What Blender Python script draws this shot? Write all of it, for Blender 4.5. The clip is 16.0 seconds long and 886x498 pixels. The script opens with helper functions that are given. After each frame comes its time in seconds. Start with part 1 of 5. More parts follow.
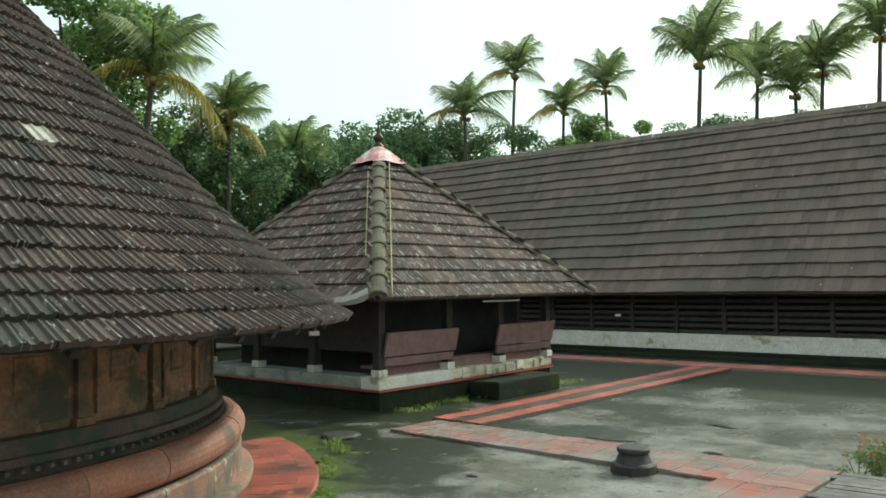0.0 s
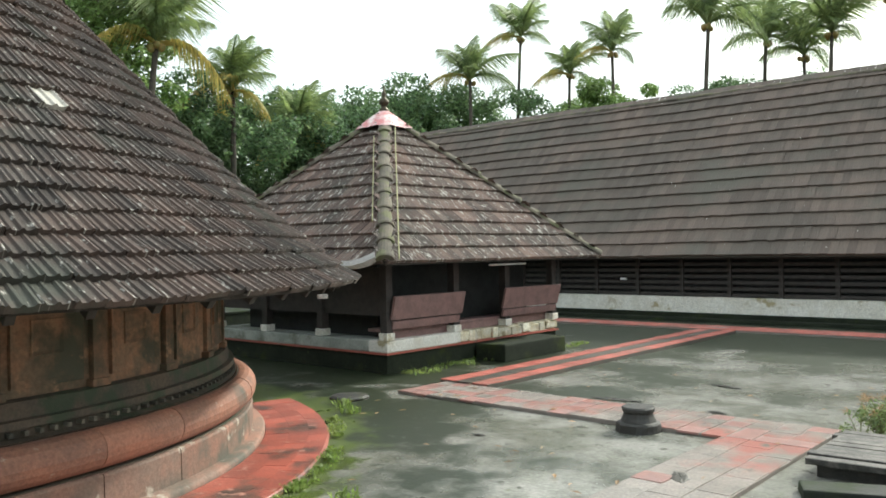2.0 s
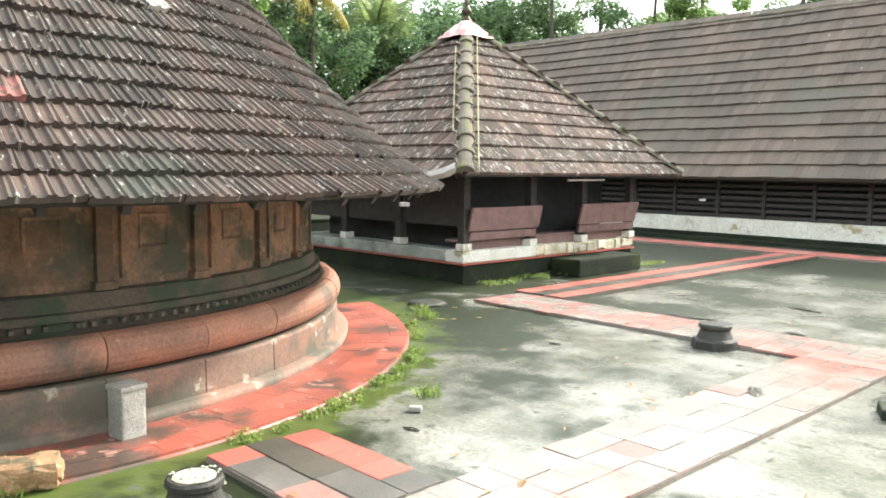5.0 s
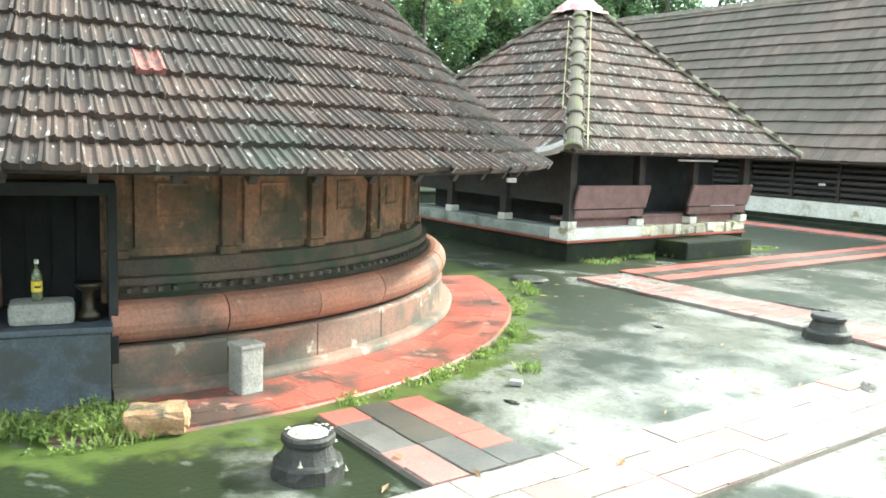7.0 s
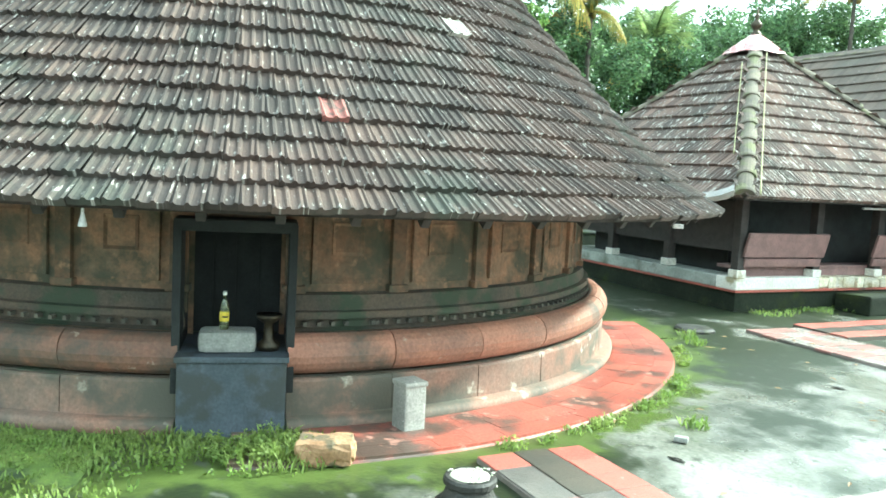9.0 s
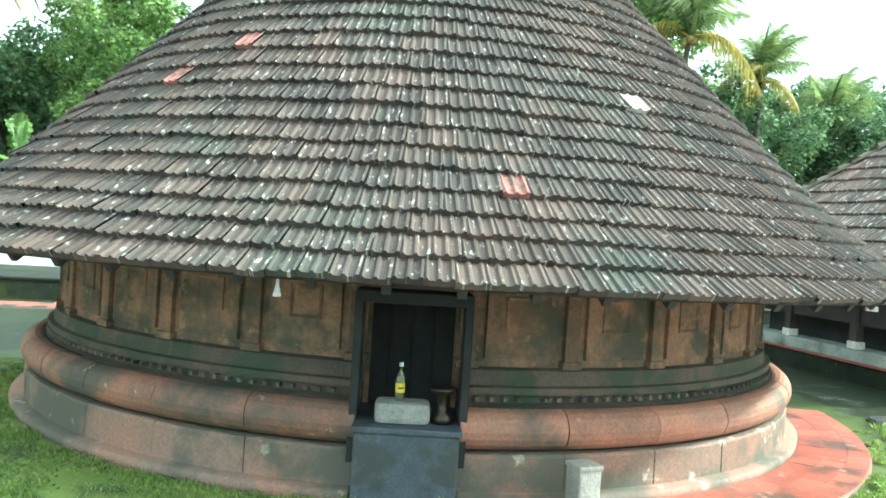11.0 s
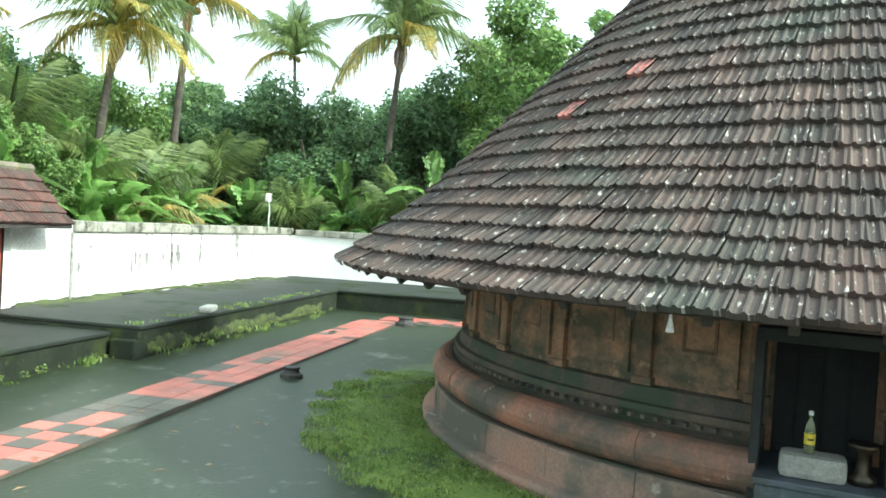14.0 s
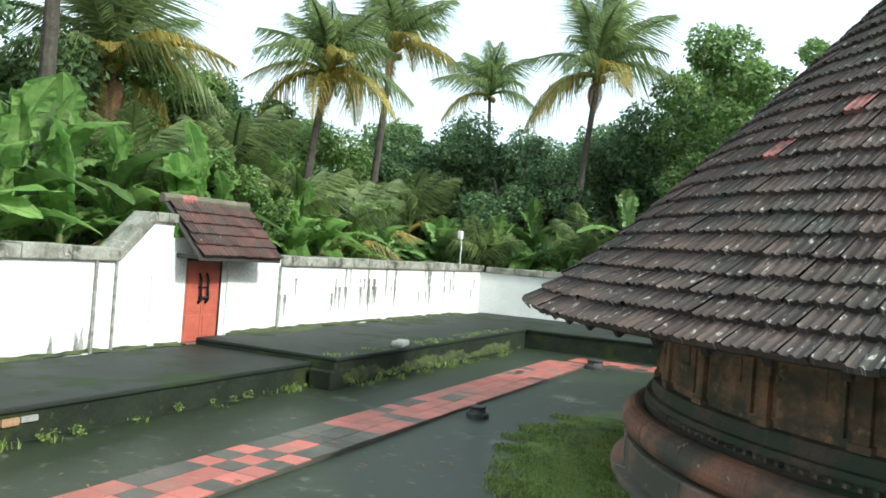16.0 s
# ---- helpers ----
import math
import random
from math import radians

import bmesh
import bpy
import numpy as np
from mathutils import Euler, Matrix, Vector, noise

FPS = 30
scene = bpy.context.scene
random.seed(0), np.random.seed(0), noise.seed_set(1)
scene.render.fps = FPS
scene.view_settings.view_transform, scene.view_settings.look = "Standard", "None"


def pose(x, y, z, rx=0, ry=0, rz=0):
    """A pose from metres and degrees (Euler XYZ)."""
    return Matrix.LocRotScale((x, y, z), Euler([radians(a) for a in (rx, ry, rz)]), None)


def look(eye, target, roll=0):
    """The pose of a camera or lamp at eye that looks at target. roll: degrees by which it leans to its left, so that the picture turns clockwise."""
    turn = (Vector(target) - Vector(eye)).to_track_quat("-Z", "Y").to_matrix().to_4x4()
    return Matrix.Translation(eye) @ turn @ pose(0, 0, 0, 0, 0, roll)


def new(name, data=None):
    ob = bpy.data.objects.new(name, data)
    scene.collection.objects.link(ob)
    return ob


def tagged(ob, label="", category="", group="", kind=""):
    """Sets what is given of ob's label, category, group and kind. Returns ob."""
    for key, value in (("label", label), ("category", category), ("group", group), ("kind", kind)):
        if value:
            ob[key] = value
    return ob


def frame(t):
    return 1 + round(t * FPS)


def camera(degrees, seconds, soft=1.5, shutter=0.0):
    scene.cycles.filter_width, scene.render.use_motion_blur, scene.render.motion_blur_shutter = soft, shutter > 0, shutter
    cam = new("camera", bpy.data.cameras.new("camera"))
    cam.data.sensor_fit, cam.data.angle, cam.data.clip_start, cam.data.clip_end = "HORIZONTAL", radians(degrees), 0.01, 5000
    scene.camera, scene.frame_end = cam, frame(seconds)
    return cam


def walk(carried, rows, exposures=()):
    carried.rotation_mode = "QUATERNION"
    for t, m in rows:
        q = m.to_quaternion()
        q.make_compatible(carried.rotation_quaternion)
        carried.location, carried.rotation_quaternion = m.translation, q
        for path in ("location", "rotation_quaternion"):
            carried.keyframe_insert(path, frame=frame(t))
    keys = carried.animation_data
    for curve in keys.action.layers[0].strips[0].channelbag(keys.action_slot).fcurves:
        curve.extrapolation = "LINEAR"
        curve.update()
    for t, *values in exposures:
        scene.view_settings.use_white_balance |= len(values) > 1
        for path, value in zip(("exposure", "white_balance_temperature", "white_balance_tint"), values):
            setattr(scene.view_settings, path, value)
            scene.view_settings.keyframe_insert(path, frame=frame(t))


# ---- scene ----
# The centre of the round shrine is the origin; y points to the pavilion, x out over the near paving.
cam = camera(57.19, 16.0, soft=1.7)
# seconds, eye, a point ten metres ahead, roll
PATH = [
    (0, (11.443, -1.948, 2.251), (4.895, 5.597, 2.705), -0.79),
    (0.5, (11.477, -1.977, 2.234), (4.933, 5.580, 2.507), -0.81),
    (1, (11.486, -1.977, 2.220), (4.937, 5.577, 2.412), -0.86),
    (1.5, (11.486, -1.992, 2.216), (4.937, 5.564, 2.345), -0.96),
    (2, (11.476, -2.016, 2.217), (4.867, 5.488, 2.249), -1.04),
    (2.5, (11.467, -2.030, 2.210), (4.727, 5.358, 2.159), -1.09),
    (3, (11.448, -2.052, 2.199), (4.575, 5.211, 2.058), -1.01),
    (5.5, (11.487, -2.271, 2.137), (4.194, 4.468, 0.957), 1.21),
    (6, (11.530, -2.317, 2.146), (4.045, 4.192, 0.874), 1.42),
    (6.5, (11.528, -2.340, 2.160), (3.779, 3.844, 0.846), 1.77),
    (7, (11.530, -2.349, 2.179), (3.574, 3.558, 0.832), 2.21),
    (7.5, (11.539, -2.366, 2.195), (3.401, 3.305, 0.921), 2.84),
    (8, (11.544, -2.396, 2.215), (3.094, 2.815, 1.017), 2.89),
    (10.5, (11.400, -2.583, 2.261), (1.888, 0.472, 1.828), 3.66),
    (11, (11.390, -2.629, 2.275), (1.718, -0.100, 2.040), 3.76),
    (11.5, (11.405, -2.595, 2.294), (1.572, -0.781, 2.177), 3.97),
    (12, (11.414, -2.565, 2.308), (1.472, -1.486, 2.236), 3.96),
    (12.5, (11.392, -2.585, 2.308), (1.403, -2.105, 2.255), 3.91),
    (13, (11.349, -2.606, 2.331), (1.352, -2.841, 2.233), 3.64),
    (13.5, (11.314, -2.635, 2.326), (1.397, -3.908, 2.162), 3.43),
    (14, (11.255, -2.661, 2.344), (1.484, -4.777, 2.092), 3.30),
    (14.5, (11.251, -2.654, 2.367), (1.700, -5.601, 2.052), 3.35),
    (15, (11.226, -2.657, 2.386), (1.885, -6.222, 2.168), 3.47),
    (15.5, (11.205, -2.675, 2.405), (2.089, -6.784, 2.315), 4.01),
    (16, (11.159, -2.676, 2.411), (2.151, -7.018, 2.448), 4.39),
]
walk(cam, [(t, look(eye, target, roll)) for t, eye, target, roll in PATH],
     exposures=[(0, -0.28, 6100, -9), (3, 0.6, 6150, 5), (5.5, 1.22, 6300, 4), (8, 1.46, 5500, -12), (10.5, 1.52, 5450, -16), (13, 1.0, 5650, -11), (14.5, 0.75, 5650, -7), (16, 0.12, 5650, -2)])

# ---- sky and sun ----
SUN_AZ, SUN_EL = radians(11), radians(35)     # clockwise from +y, above the horizon
world = bpy.data.worlds.new("sky")
scene.world = world
world.use_nodes = True
wn, wl = world.node_tree.nodes, world.node_tree.links
sky = wn.new("ShaderNodeTexSky")
sky.sky_type = 'NISHITA'
sky.sun_disc = False
sky.sun_elevation, sky.sun_rotation = SUN_EL, SUN_AZ
sky.air_density, sky.dust_density, sky.ozone_density = 1.0, 9.0, 0.6
cloud = wn.new("ShaderNodeMix")                # thin white cloud over the whole sky
cloud.data_type = 'RGBA'
cloud.inputs[0].default_value = 0.6
cloud.inputs[7].default_value = (12.0, 12.3, 12.4, 1)
wl.new(sky.outputs[0], cloud.inputs[6])
wl.new(cloud.outputs[2], wn["Background"].inputs[0])
wn["Background"].inputs[1].default_value = 0.15
sun = new("sun", bpy.data.lights.new("sun", "SUN"))
sun.data.energy, sun.data.angle, sun.data.color = 4.0, radians(3), (1.0, 0.94, 0.84)
to_sun = Vector((math.sin(SUN_AZ) * math.cos(SUN_EL), math.cos(SUN_AZ) * math.cos(SUN_EL), math.sin(SUN_EL)))
sun.matrix_world = look(to_sun * 60, (0, 0, 0))


# ---- materials ----
def mat(name, a, b, scale=2.0, rough=0.8, bump=0.3, fine=45.0, patch=None, pscale=0.8, pcut=(0.5, 0.62),
        prough=None, spots=None, scut=(0.66, 0.7), sscale=22.0, vary=0.0, metal=0.0, warm=None, coat=0.0, trans=0.0, drift=None, streak=0.0, spec=0.5, ring=None):
    """Two colours mixed at a coarse and a fine scale, with patches (moss, damp, painted shade), spots (lichen) and a
    change from piece to piece.
    """
    m = bpy.data.materials.new(name)
    m.use_nodes = True
    nt = m.node_tree
    N, L = nt.nodes, nt.links
    bsdf = N["Principled BSDF"]
    pos = N.new("ShaderNodeNewGeometry")

    def noise_tex(s, detail=5.0, w=0.0):
        n = N.new("ShaderNodeTexNoise")
        n.inputs["Scale"].default_value, n.inputs["Detail"].default_value = s, detail
        n.inputs["Roughness"].default_value = 0.62
        off = N.new("ShaderNodeVectorMath")
        off.inputs[1].default_value = (w, w * 0.7, w * 1.3)
        L.new(pos.outputs["Position"], off.inputs[0])
        L.new(off.outputs[0], n.inputs["Vector"])
        return n.outputs["Fac"]

    def step(v, lo, hi):
        r = N.new("ShaderNodeMapRange")
        r.interpolation_type = 'SMOOTHSTEP'
        r.inputs[1].default_value, r.inputs[2].default_value = lo, hi
        L.new(v, r.inputs[0])
        return r.outputs[0]

    def mix(f, x, y):
        n = N.new("ShaderNodeMix")
        n.data_type = 'RGBA'
        for sock, v in ((n.inputs[0], f), (n.inputs[6], x), (n.inputs[7], y)):
            if isinstance(v, tuple):
                sock.default_value = (*v, 1)
            elif isinstance(v, float):
                sock.default_value = v
            else:
                L.new(v, sock)
        return n.outputs[2]

    col = mix(step(noise_tex(scale), 0.35, 0.65), a, b)
    grain = noise_tex(fine, 3.0, 7.0)
    dark = N.new("ShaderNodeMapRange")
    dark.inputs[1].default_value, dark.inputs[2].default_value = 0.25, 0.75
    dark.inputs[3].default_value, dark.inputs[4].default_value = 0.72, 1.25
    L.new(grain, dark.inputs[0])
    hsv = N.new("ShaderNodeHueSaturation")
    L.new(col, hsv.inputs["Color"])
    if vary:
        info = N.new("ShaderNodeObjectInfo")
        add = N.new("ShaderNodeMath")
        L.new(info.outputs["Random"], add.inputs[0])
        L.new(pos.outputs["Random Per Island"], add.inputs[1])
        fr = N.new("ShaderNodeMath")
        fr.operation = 'FRACT'
        L.new(add.outputs[0], fr.inputs[0])
        vr = N.new("ShaderNodeMapRange")
        vr.inputs[3].default_value, vr.inputs[4].default_value = 1 - vary, 1 + vary
        L.new(fr.outputs[0], vr.inputs[0])
        mul = N.new("ShaderNodeMath")
        mul.operation = 'MULTIPLY'
        L.new(vr.outputs[0], mul.inputs[0])
        L.new(dark.outputs[0], mul.inputs[1])
        L.new(mul.outputs[0], hsv.inputs["Value"])
        if warm:
            odd = step(fr.outputs[0], 0.93, 0.96)
            col2 = mix(odd, hsv.outputs[0], warm)
        else:
            col2 = hsv.outputs[0]
    else:
        L.new(dark.outputs[0], hsv.inputs["Value"])
        col2 = hsv.outputs[0]
    rgh = rough
    if patch:
        pn = noise_tex(pscale, 6.0, 31.0)
        if drift:                              # more of it towards one end, where shade is painted in too
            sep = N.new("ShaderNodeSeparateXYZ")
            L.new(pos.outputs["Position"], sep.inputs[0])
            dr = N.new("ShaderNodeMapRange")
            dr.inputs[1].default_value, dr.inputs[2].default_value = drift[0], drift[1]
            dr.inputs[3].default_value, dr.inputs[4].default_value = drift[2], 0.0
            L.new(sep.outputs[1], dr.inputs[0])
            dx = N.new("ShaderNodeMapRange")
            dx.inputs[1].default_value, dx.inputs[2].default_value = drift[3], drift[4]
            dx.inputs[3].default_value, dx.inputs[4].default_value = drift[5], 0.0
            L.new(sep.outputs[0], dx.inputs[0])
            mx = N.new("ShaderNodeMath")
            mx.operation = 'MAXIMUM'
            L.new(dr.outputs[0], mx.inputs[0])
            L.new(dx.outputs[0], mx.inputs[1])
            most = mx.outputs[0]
            if len(drift) > 6:                 # and again by the hall: moss, with the hall's shade painted in
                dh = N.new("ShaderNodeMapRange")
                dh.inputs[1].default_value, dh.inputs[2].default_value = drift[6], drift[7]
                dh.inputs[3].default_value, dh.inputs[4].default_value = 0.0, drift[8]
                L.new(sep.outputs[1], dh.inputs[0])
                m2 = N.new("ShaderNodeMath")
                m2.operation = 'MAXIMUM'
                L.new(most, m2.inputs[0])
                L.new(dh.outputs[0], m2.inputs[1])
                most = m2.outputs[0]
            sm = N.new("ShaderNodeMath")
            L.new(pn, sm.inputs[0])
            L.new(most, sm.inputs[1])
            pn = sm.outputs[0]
        f = step(pn, *pcut)
        col2 = mix(f, col2, patch)
        if prough is not None:
            r = N.new("ShaderNodeMapRange")
            r.inputs[3].default_value, r.inputs[4].default_value = rough, prough
            L.new(f, r.inputs[0])
            rgh = r.outputs[0]
    if ring:                                   # moss creeping out from the foot of the round wall
        fl = N.new("ShaderNodeVectorMath")
        fl.operation = 'MULTIPLY'
        fl.inputs[1].default_value = (1, 1, 0)
        L.new(pos.outputs["Position"], fl.inputs[0])
        ln = N.new("ShaderNodeVectorMath")
        ln.operation = 'LENGTH'
        L.new(fl.outputs[0], ln.inputs[0])
        near = N.new("ShaderNodeMapRange")
        near.inputs[1].default_value, near.inputs[2].default_value = ring[0], ring[1]
        near.inputs[3].default_value, near.inputs[4].default_value = 0.34, -0.12
        L.new(ln.outputs["Value"], near.inputs[0])
        rs = N.new("ShaderNodeMath")
        L.new(noise_tex(2.4, 6.0, 17.0), rs.inputs[0])
        L.new(near.outputs[0], rs.inputs[1])
        col2 = mix(step(rs.outputs[0], 0.5, 0.72), col2, ring[2])
    if spots:
        if streak:                             # drawn out along the piece
            uv = N.new("ShaderNodeUVMap")
            inf = N.new("ShaderNodeObjectInfo")
            far = N.new("ShaderNodeMath")
            far.operation = 'MULTIPLY'
            far.inputs[1].default_value = 53.0
            L.new(inf.outputs["Random"], far.inputs[0])
            ad = N.new("ShaderNodeVectorMath")
            L.new(uv.outputs[0], ad.inputs[0])
            L.new(far.outputs[0], ad.inputs[1])
            ml = N.new("ShaderNodeVectorMath")
            ml.operation = 'MULTIPLY'
            ml.inputs[1].default_value = (1.0, streak, 1.0)
            L.new(ad.outputs[0], ml.inputs[0])
            sn = N.new("ShaderNodeTexNoise")
            sn.inputs["Scale"].default_value, sn.inputs["Detail"].default_value = sscale, 4.0
            sn.inputs["Roughness"].default_value = 0.6
            L.new(ml.outputs[0], sn.inputs["Vector"])
            col2 = mix(step(sn.outputs["Fac"], *scut), col2, spots)
        else:
            col2 = mix(step(noise_tex(sscale, 4.0, 13.0), *scut), col2, spots)
    L.new(col2, bsdf.inputs["Base Color"])
    if isinstance(rgh, float):
        bsdf.inputs["Roughness"].default_value = rgh
    else:
        L.new(rgh, bsdf.inputs["Roughness"])
    bsdf.inputs["Specular IOR Level"].default_value = spec
    bsdf.inputs["Metallic"].default_value = metal
    bsdf.inputs["Coat Weight"].default_value = coat
    bsdf.inputs["Transmission Weight"].default_value = trans
    if bump:
        b1 = N.new("ShaderNodeBump")
        b1.inputs["Strength"].default_value, b1.inputs["Distance"].default_value = bump, 0.01
        L.new(grain, b1.inputs["Height"])
        L.new(b1.outputs[0], bsdf.inputs["Normal"])
    return m


def leaf_mat(name, a, b, vary=0.35, rough=0.5):
    """A thin leaf that lets some light through."""
    m = mat(name, a, b, 1.5, rough, 0.0, 8.0, vary=vary)
    N, L = m.node_tree.nodes, m.node_tree.links
    bsdf = N["Principled BSDF"]
    tr = N.new("ShaderNodeBsdfTranslucent")
    src = bsdf.inputs["Base Color"].links[0].from_socket
    L.new(src, tr.inputs[0])
    mx = N.new("ShaderNodeMixShader")
    mx.inputs[0].default_value = 0.48
    L.new(bsdf.outputs[0], mx.inputs[1])
    L.new(tr.outputs[0], mx.inputs[2])
    L.new(mx.outputs[0], N["Material Output"].inputs[0])
    return m


M_TILE = mat("old_clay_tile", (0.076, 0.049, 0.038), (0.046, 0.036, 0.03), 1.3, 0.8, 0.5, 60, patch=(0.046, 0.048, 0.036), pscale=0.9,
             pcut=(0.5, 0.7), spots=(0.34, 0.32, 0.28), scut=(0.60, 0.69), sscale=30, vary=0.4, streak=0.3)
M_TILE_PAV = mat("lichened_clay_tile", (0.15, 0.098, 0.078), (0.10, 0.078, 0.064), 1.1, 0.8, 0.5, 60, patch=(0.06, 0.056, 0.044), pscale=0.9,
                 pcut=(0.54, 0.72), spots=(0.46, 0.43, 0.38), scut=(0.555, 0.66), sscale=22, vary=0.4, streak=0.2)
M_TILE_RED = mat("new_clay_tile", (0.36, 0.135, 0.11), (0.25, 0.10, 0.085), 9, 0.8, 0.3, patch=(0.11, 0.075, 0.06), pscale=7, pcut=(0.5, 0.6), spots=(0.45, 0.36, 0.32), vary=0.1)
M_TILE_PALE = mat("pale_sheet", (0.45, 0.42, 0.36), (0.36, 0.34, 0.3), 3, 0.6, 0.2)
M_TILE_HALL = mat("hall_clay_tile", (0.142, 0.107, 0.086), (0.108, 0.088, 0.072), 0.5, 0.85, 0.4, 50, patch=(0.11, 0.10, 0.08), pscale=0.35,
                  pcut=(0.5, 0.7), spots=(0.5, 0.48, 0.43), scut=(0.70, 0.74), sscale=13, vary=0.18, streak=0.25)
M_RIDGE = mat("mossy_ridge_tile", (0.16, 0.135, 0.10), (0.11, 0.098, 0.075), 3, 0.9, 0.5, patch=(0.12, 0.12, 0.06), pscale=3, vary=0.25)
M_ROOF_IN = mat("roof_underside", (0.05, 0.038, 0.03), (0.035, 0.028, 0.022), 4, 0.85, 0.3)
M_WOOD = mat("dark_wood", (0.05, 0.042, 0.037), (0.033, 0.029, 0.026), 6, 0.7, 0.3)
M_BENCH = mat("reddish_wood", (0.27, 0.165, 0.15), (0.20, 0.125, 0.115), 4, 0.6, 0.2, spots=(0.26, 0.17, 0.15), vary=0.1)
M_LATERITE = mat("laterite_wall", (0.275, 0.152, 0.09), (0.165, 0.115, 0.075), 4.5, 0.88, 0.8, 24, patch=(0.08, 0.08, 0.055), pscale=2.3,
                 pcut=(0.42, 0.66), spots=(0.33, 0.20, 0.12), scut=(0.58, 0.7), sscale=5, vary=0.3)
M_LATERITE_DARK = mat("laterite_grimy", (0.12, 0.09, 0.065), (0.075, 0.065, 0.052), 2.5, 0.85, 0.6, 40, patch=(0.05, 0.065, 0.04), pscale=2, vary=0.15)
M_MOULD = mat("red_plaster_mould", (0.34, 0.155, 0.10), (0.24, 0.125, 0.088), 1.6, 0.7, 0.4, 35, patch=(0.085, 0.078, 0.062), pscale=0.7, pcut=(0.45, 0.62),
              spots=(0.42, 0.33, 0.26), scut=(0.64, 0.74), sscale=6, vary=0.2)
M_PLINTH = mat("red_plaster_plinth", (0.33, 0.175, 0.125), (0.23, 0.16, 0.125), 1.3, 0.75, 0.4, 35, patch=(0.10, 0.093, 0.073), pscale=0.7, pcut=(0.43, 0.58),
               spots=(0.42, 0.38, 0.31), scut=(0.6, 0.72), sscale=3.5, vary=0.28)
# drift towards the niche paints dirt together with the shadow of the eave
M_APRON = mat("red_oxide_floor", (0.42, 0.115, 0.08), (0.33, 0.10, 0.075), 1.6, 0.45, 0.4, 30, patch=(0.10, 0.068, 0.055), pscale=1.3, pcut=(0.52, 0.68), prough=0.35,
              spots=(0.45, 0.24, 0.19), scut=(0.6, 0.7), sscale=6, vary=0.18, drift=(-0.9, 1.2, 0.2, -1.0, 0.0, 0.0))
# patches are moss, darkened and spread to paint the south and hall shade
M_GROUND = mat("wet_mossy_shaded_concrete", (0.34, 0.33, 0.30), (0.17, 0.172, 0.14), 0.9, 0.13, 0.35, 22, patch=(0.021, 0.029, 0.013), pscale=0.55, pcut=(0.5, 0.66),
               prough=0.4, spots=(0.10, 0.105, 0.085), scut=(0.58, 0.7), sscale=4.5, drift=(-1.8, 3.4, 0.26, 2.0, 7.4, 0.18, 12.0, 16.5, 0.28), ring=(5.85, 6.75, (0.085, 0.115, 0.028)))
M_MOSS = mat("moss", (0.13, 0.19, 0.035), (0.18, 0.23, 0.05), 2.2, 0.95, 0.9, 60, patch=(0.05, 0.07, 0.03), pscale=1.6, pcut=(0.5, 0.66))
M_MOSS_D = mat("dark_moss", (0.05, 0.066, 0.02), (0.08, 0.095, 0.026), 4, 0.95, 0.9, 60, patch=(0.028, 0.034, 0.016), pscale=3, pcut=(0.48, 0.62))
M_EARTH = mat("earth", (0.10, 0.09, 0.05), (0.07, 0.085, 0.035), 0.2, 0.95, 0.6, 8, patch=(0.05, 0.09, 0.025), pscale=0.15)
M_PAVE = mat("worn_paving_tile", (0.33, 0.285, 0.255), (0.26, 0.235, 0.21), 1.5, 0.2, 0.25, 45, patch=(0.40, 0.17, 0.14), pscale=0.75, pcut=(0.5, 0.68), vary=0.08, spots=(0.2, 0.18, 0.155), scut=(0.62, 0.72), sscale=3.5)
M_PAVE_RED = mat("red_paving_tile", (0.47, 0.135, 0.105), (0.38, 0.12, 0.095), 2, 0.38, 0.3, 60, patch=(0.24, 0.13, 0.10), pscale=1.1, pcut=(0.54, 0.7),
                 spots=(0.44, 0.29, 0.24), scut=(0.62, 0.72), sscale=9, vary=0.2)
M_PAVE_PINK = mat("faded_red_tile", (0.36, 0.19, 0.165), (0.29, 0.175, 0.155), 3, 0.3, 0.3, 60, vary=0.12)
M_PAVE_GREY = mat("grey_paving_tile", (0.17, 0.155, 0.14), (0.13, 0.125, 0.115), 3, 0.3, 0.5, 60, vary=0.15)
M_PAVE_DARK = mat("dark_paving_tile", (0.105, 0.088, 0.07), (0.075, 0.072, 0.06), 2, 0.4, 0.3, 60, vary=0.2)
M_JOINT = mat("paving_bed", (0.24, 0.205, 0.18), (0.19, 0.165, 0.145), 3, 0.7, 0.4)
M_STONE = mat("black_granite", (0.042, 0.038, 0.033), (0.026, 0.026, 0.023), 5, 0.6, 0.6, 50, patch=(0.06, 0.065, 0.035), pscale=3, pcut=(0.55, 0.7))
M_FLOWER = mat("ash_and_petals", (0.5, 0.48, 0.4), (0.35, 0.36, 0.25), 14, 0.8, 0.4)
M_GREYSTONE = mat("weathered_stone", (0.34, 0.33, 0.30), (0.24, 0.24, 0.22), 4, 0.75, 0.5, 50, spots=(0.5, 0.5, 0.46))
M_BRICK = mat("raw_laterite", (0.40, 0.25, 0.14), (0.30, 0.17, 0.09), 8, 0.9, 0.8, 40, patch=(0.16, 0.13, 0.08), pscale=6)
M_WHITE = mat("limewashed_wall", (0.80, 0.79, 0.76), (0.72, 0.72, 0.69), 1.0, 0.85, 0.3, 30, spots=(0.5, 0.5, 0.46), scut=(0.70, 0.78), sscale=4)
M_WHITE_OLD = mat("flaking_limewash", (0.80, 0.78, 0.71), (0.70, 0.67, 0.58), 2.5, 0.85, 0.4, 30, patch=(0.40, 0.34, 0.2), pscale=1.6, pcut=(0.58, 0.68))
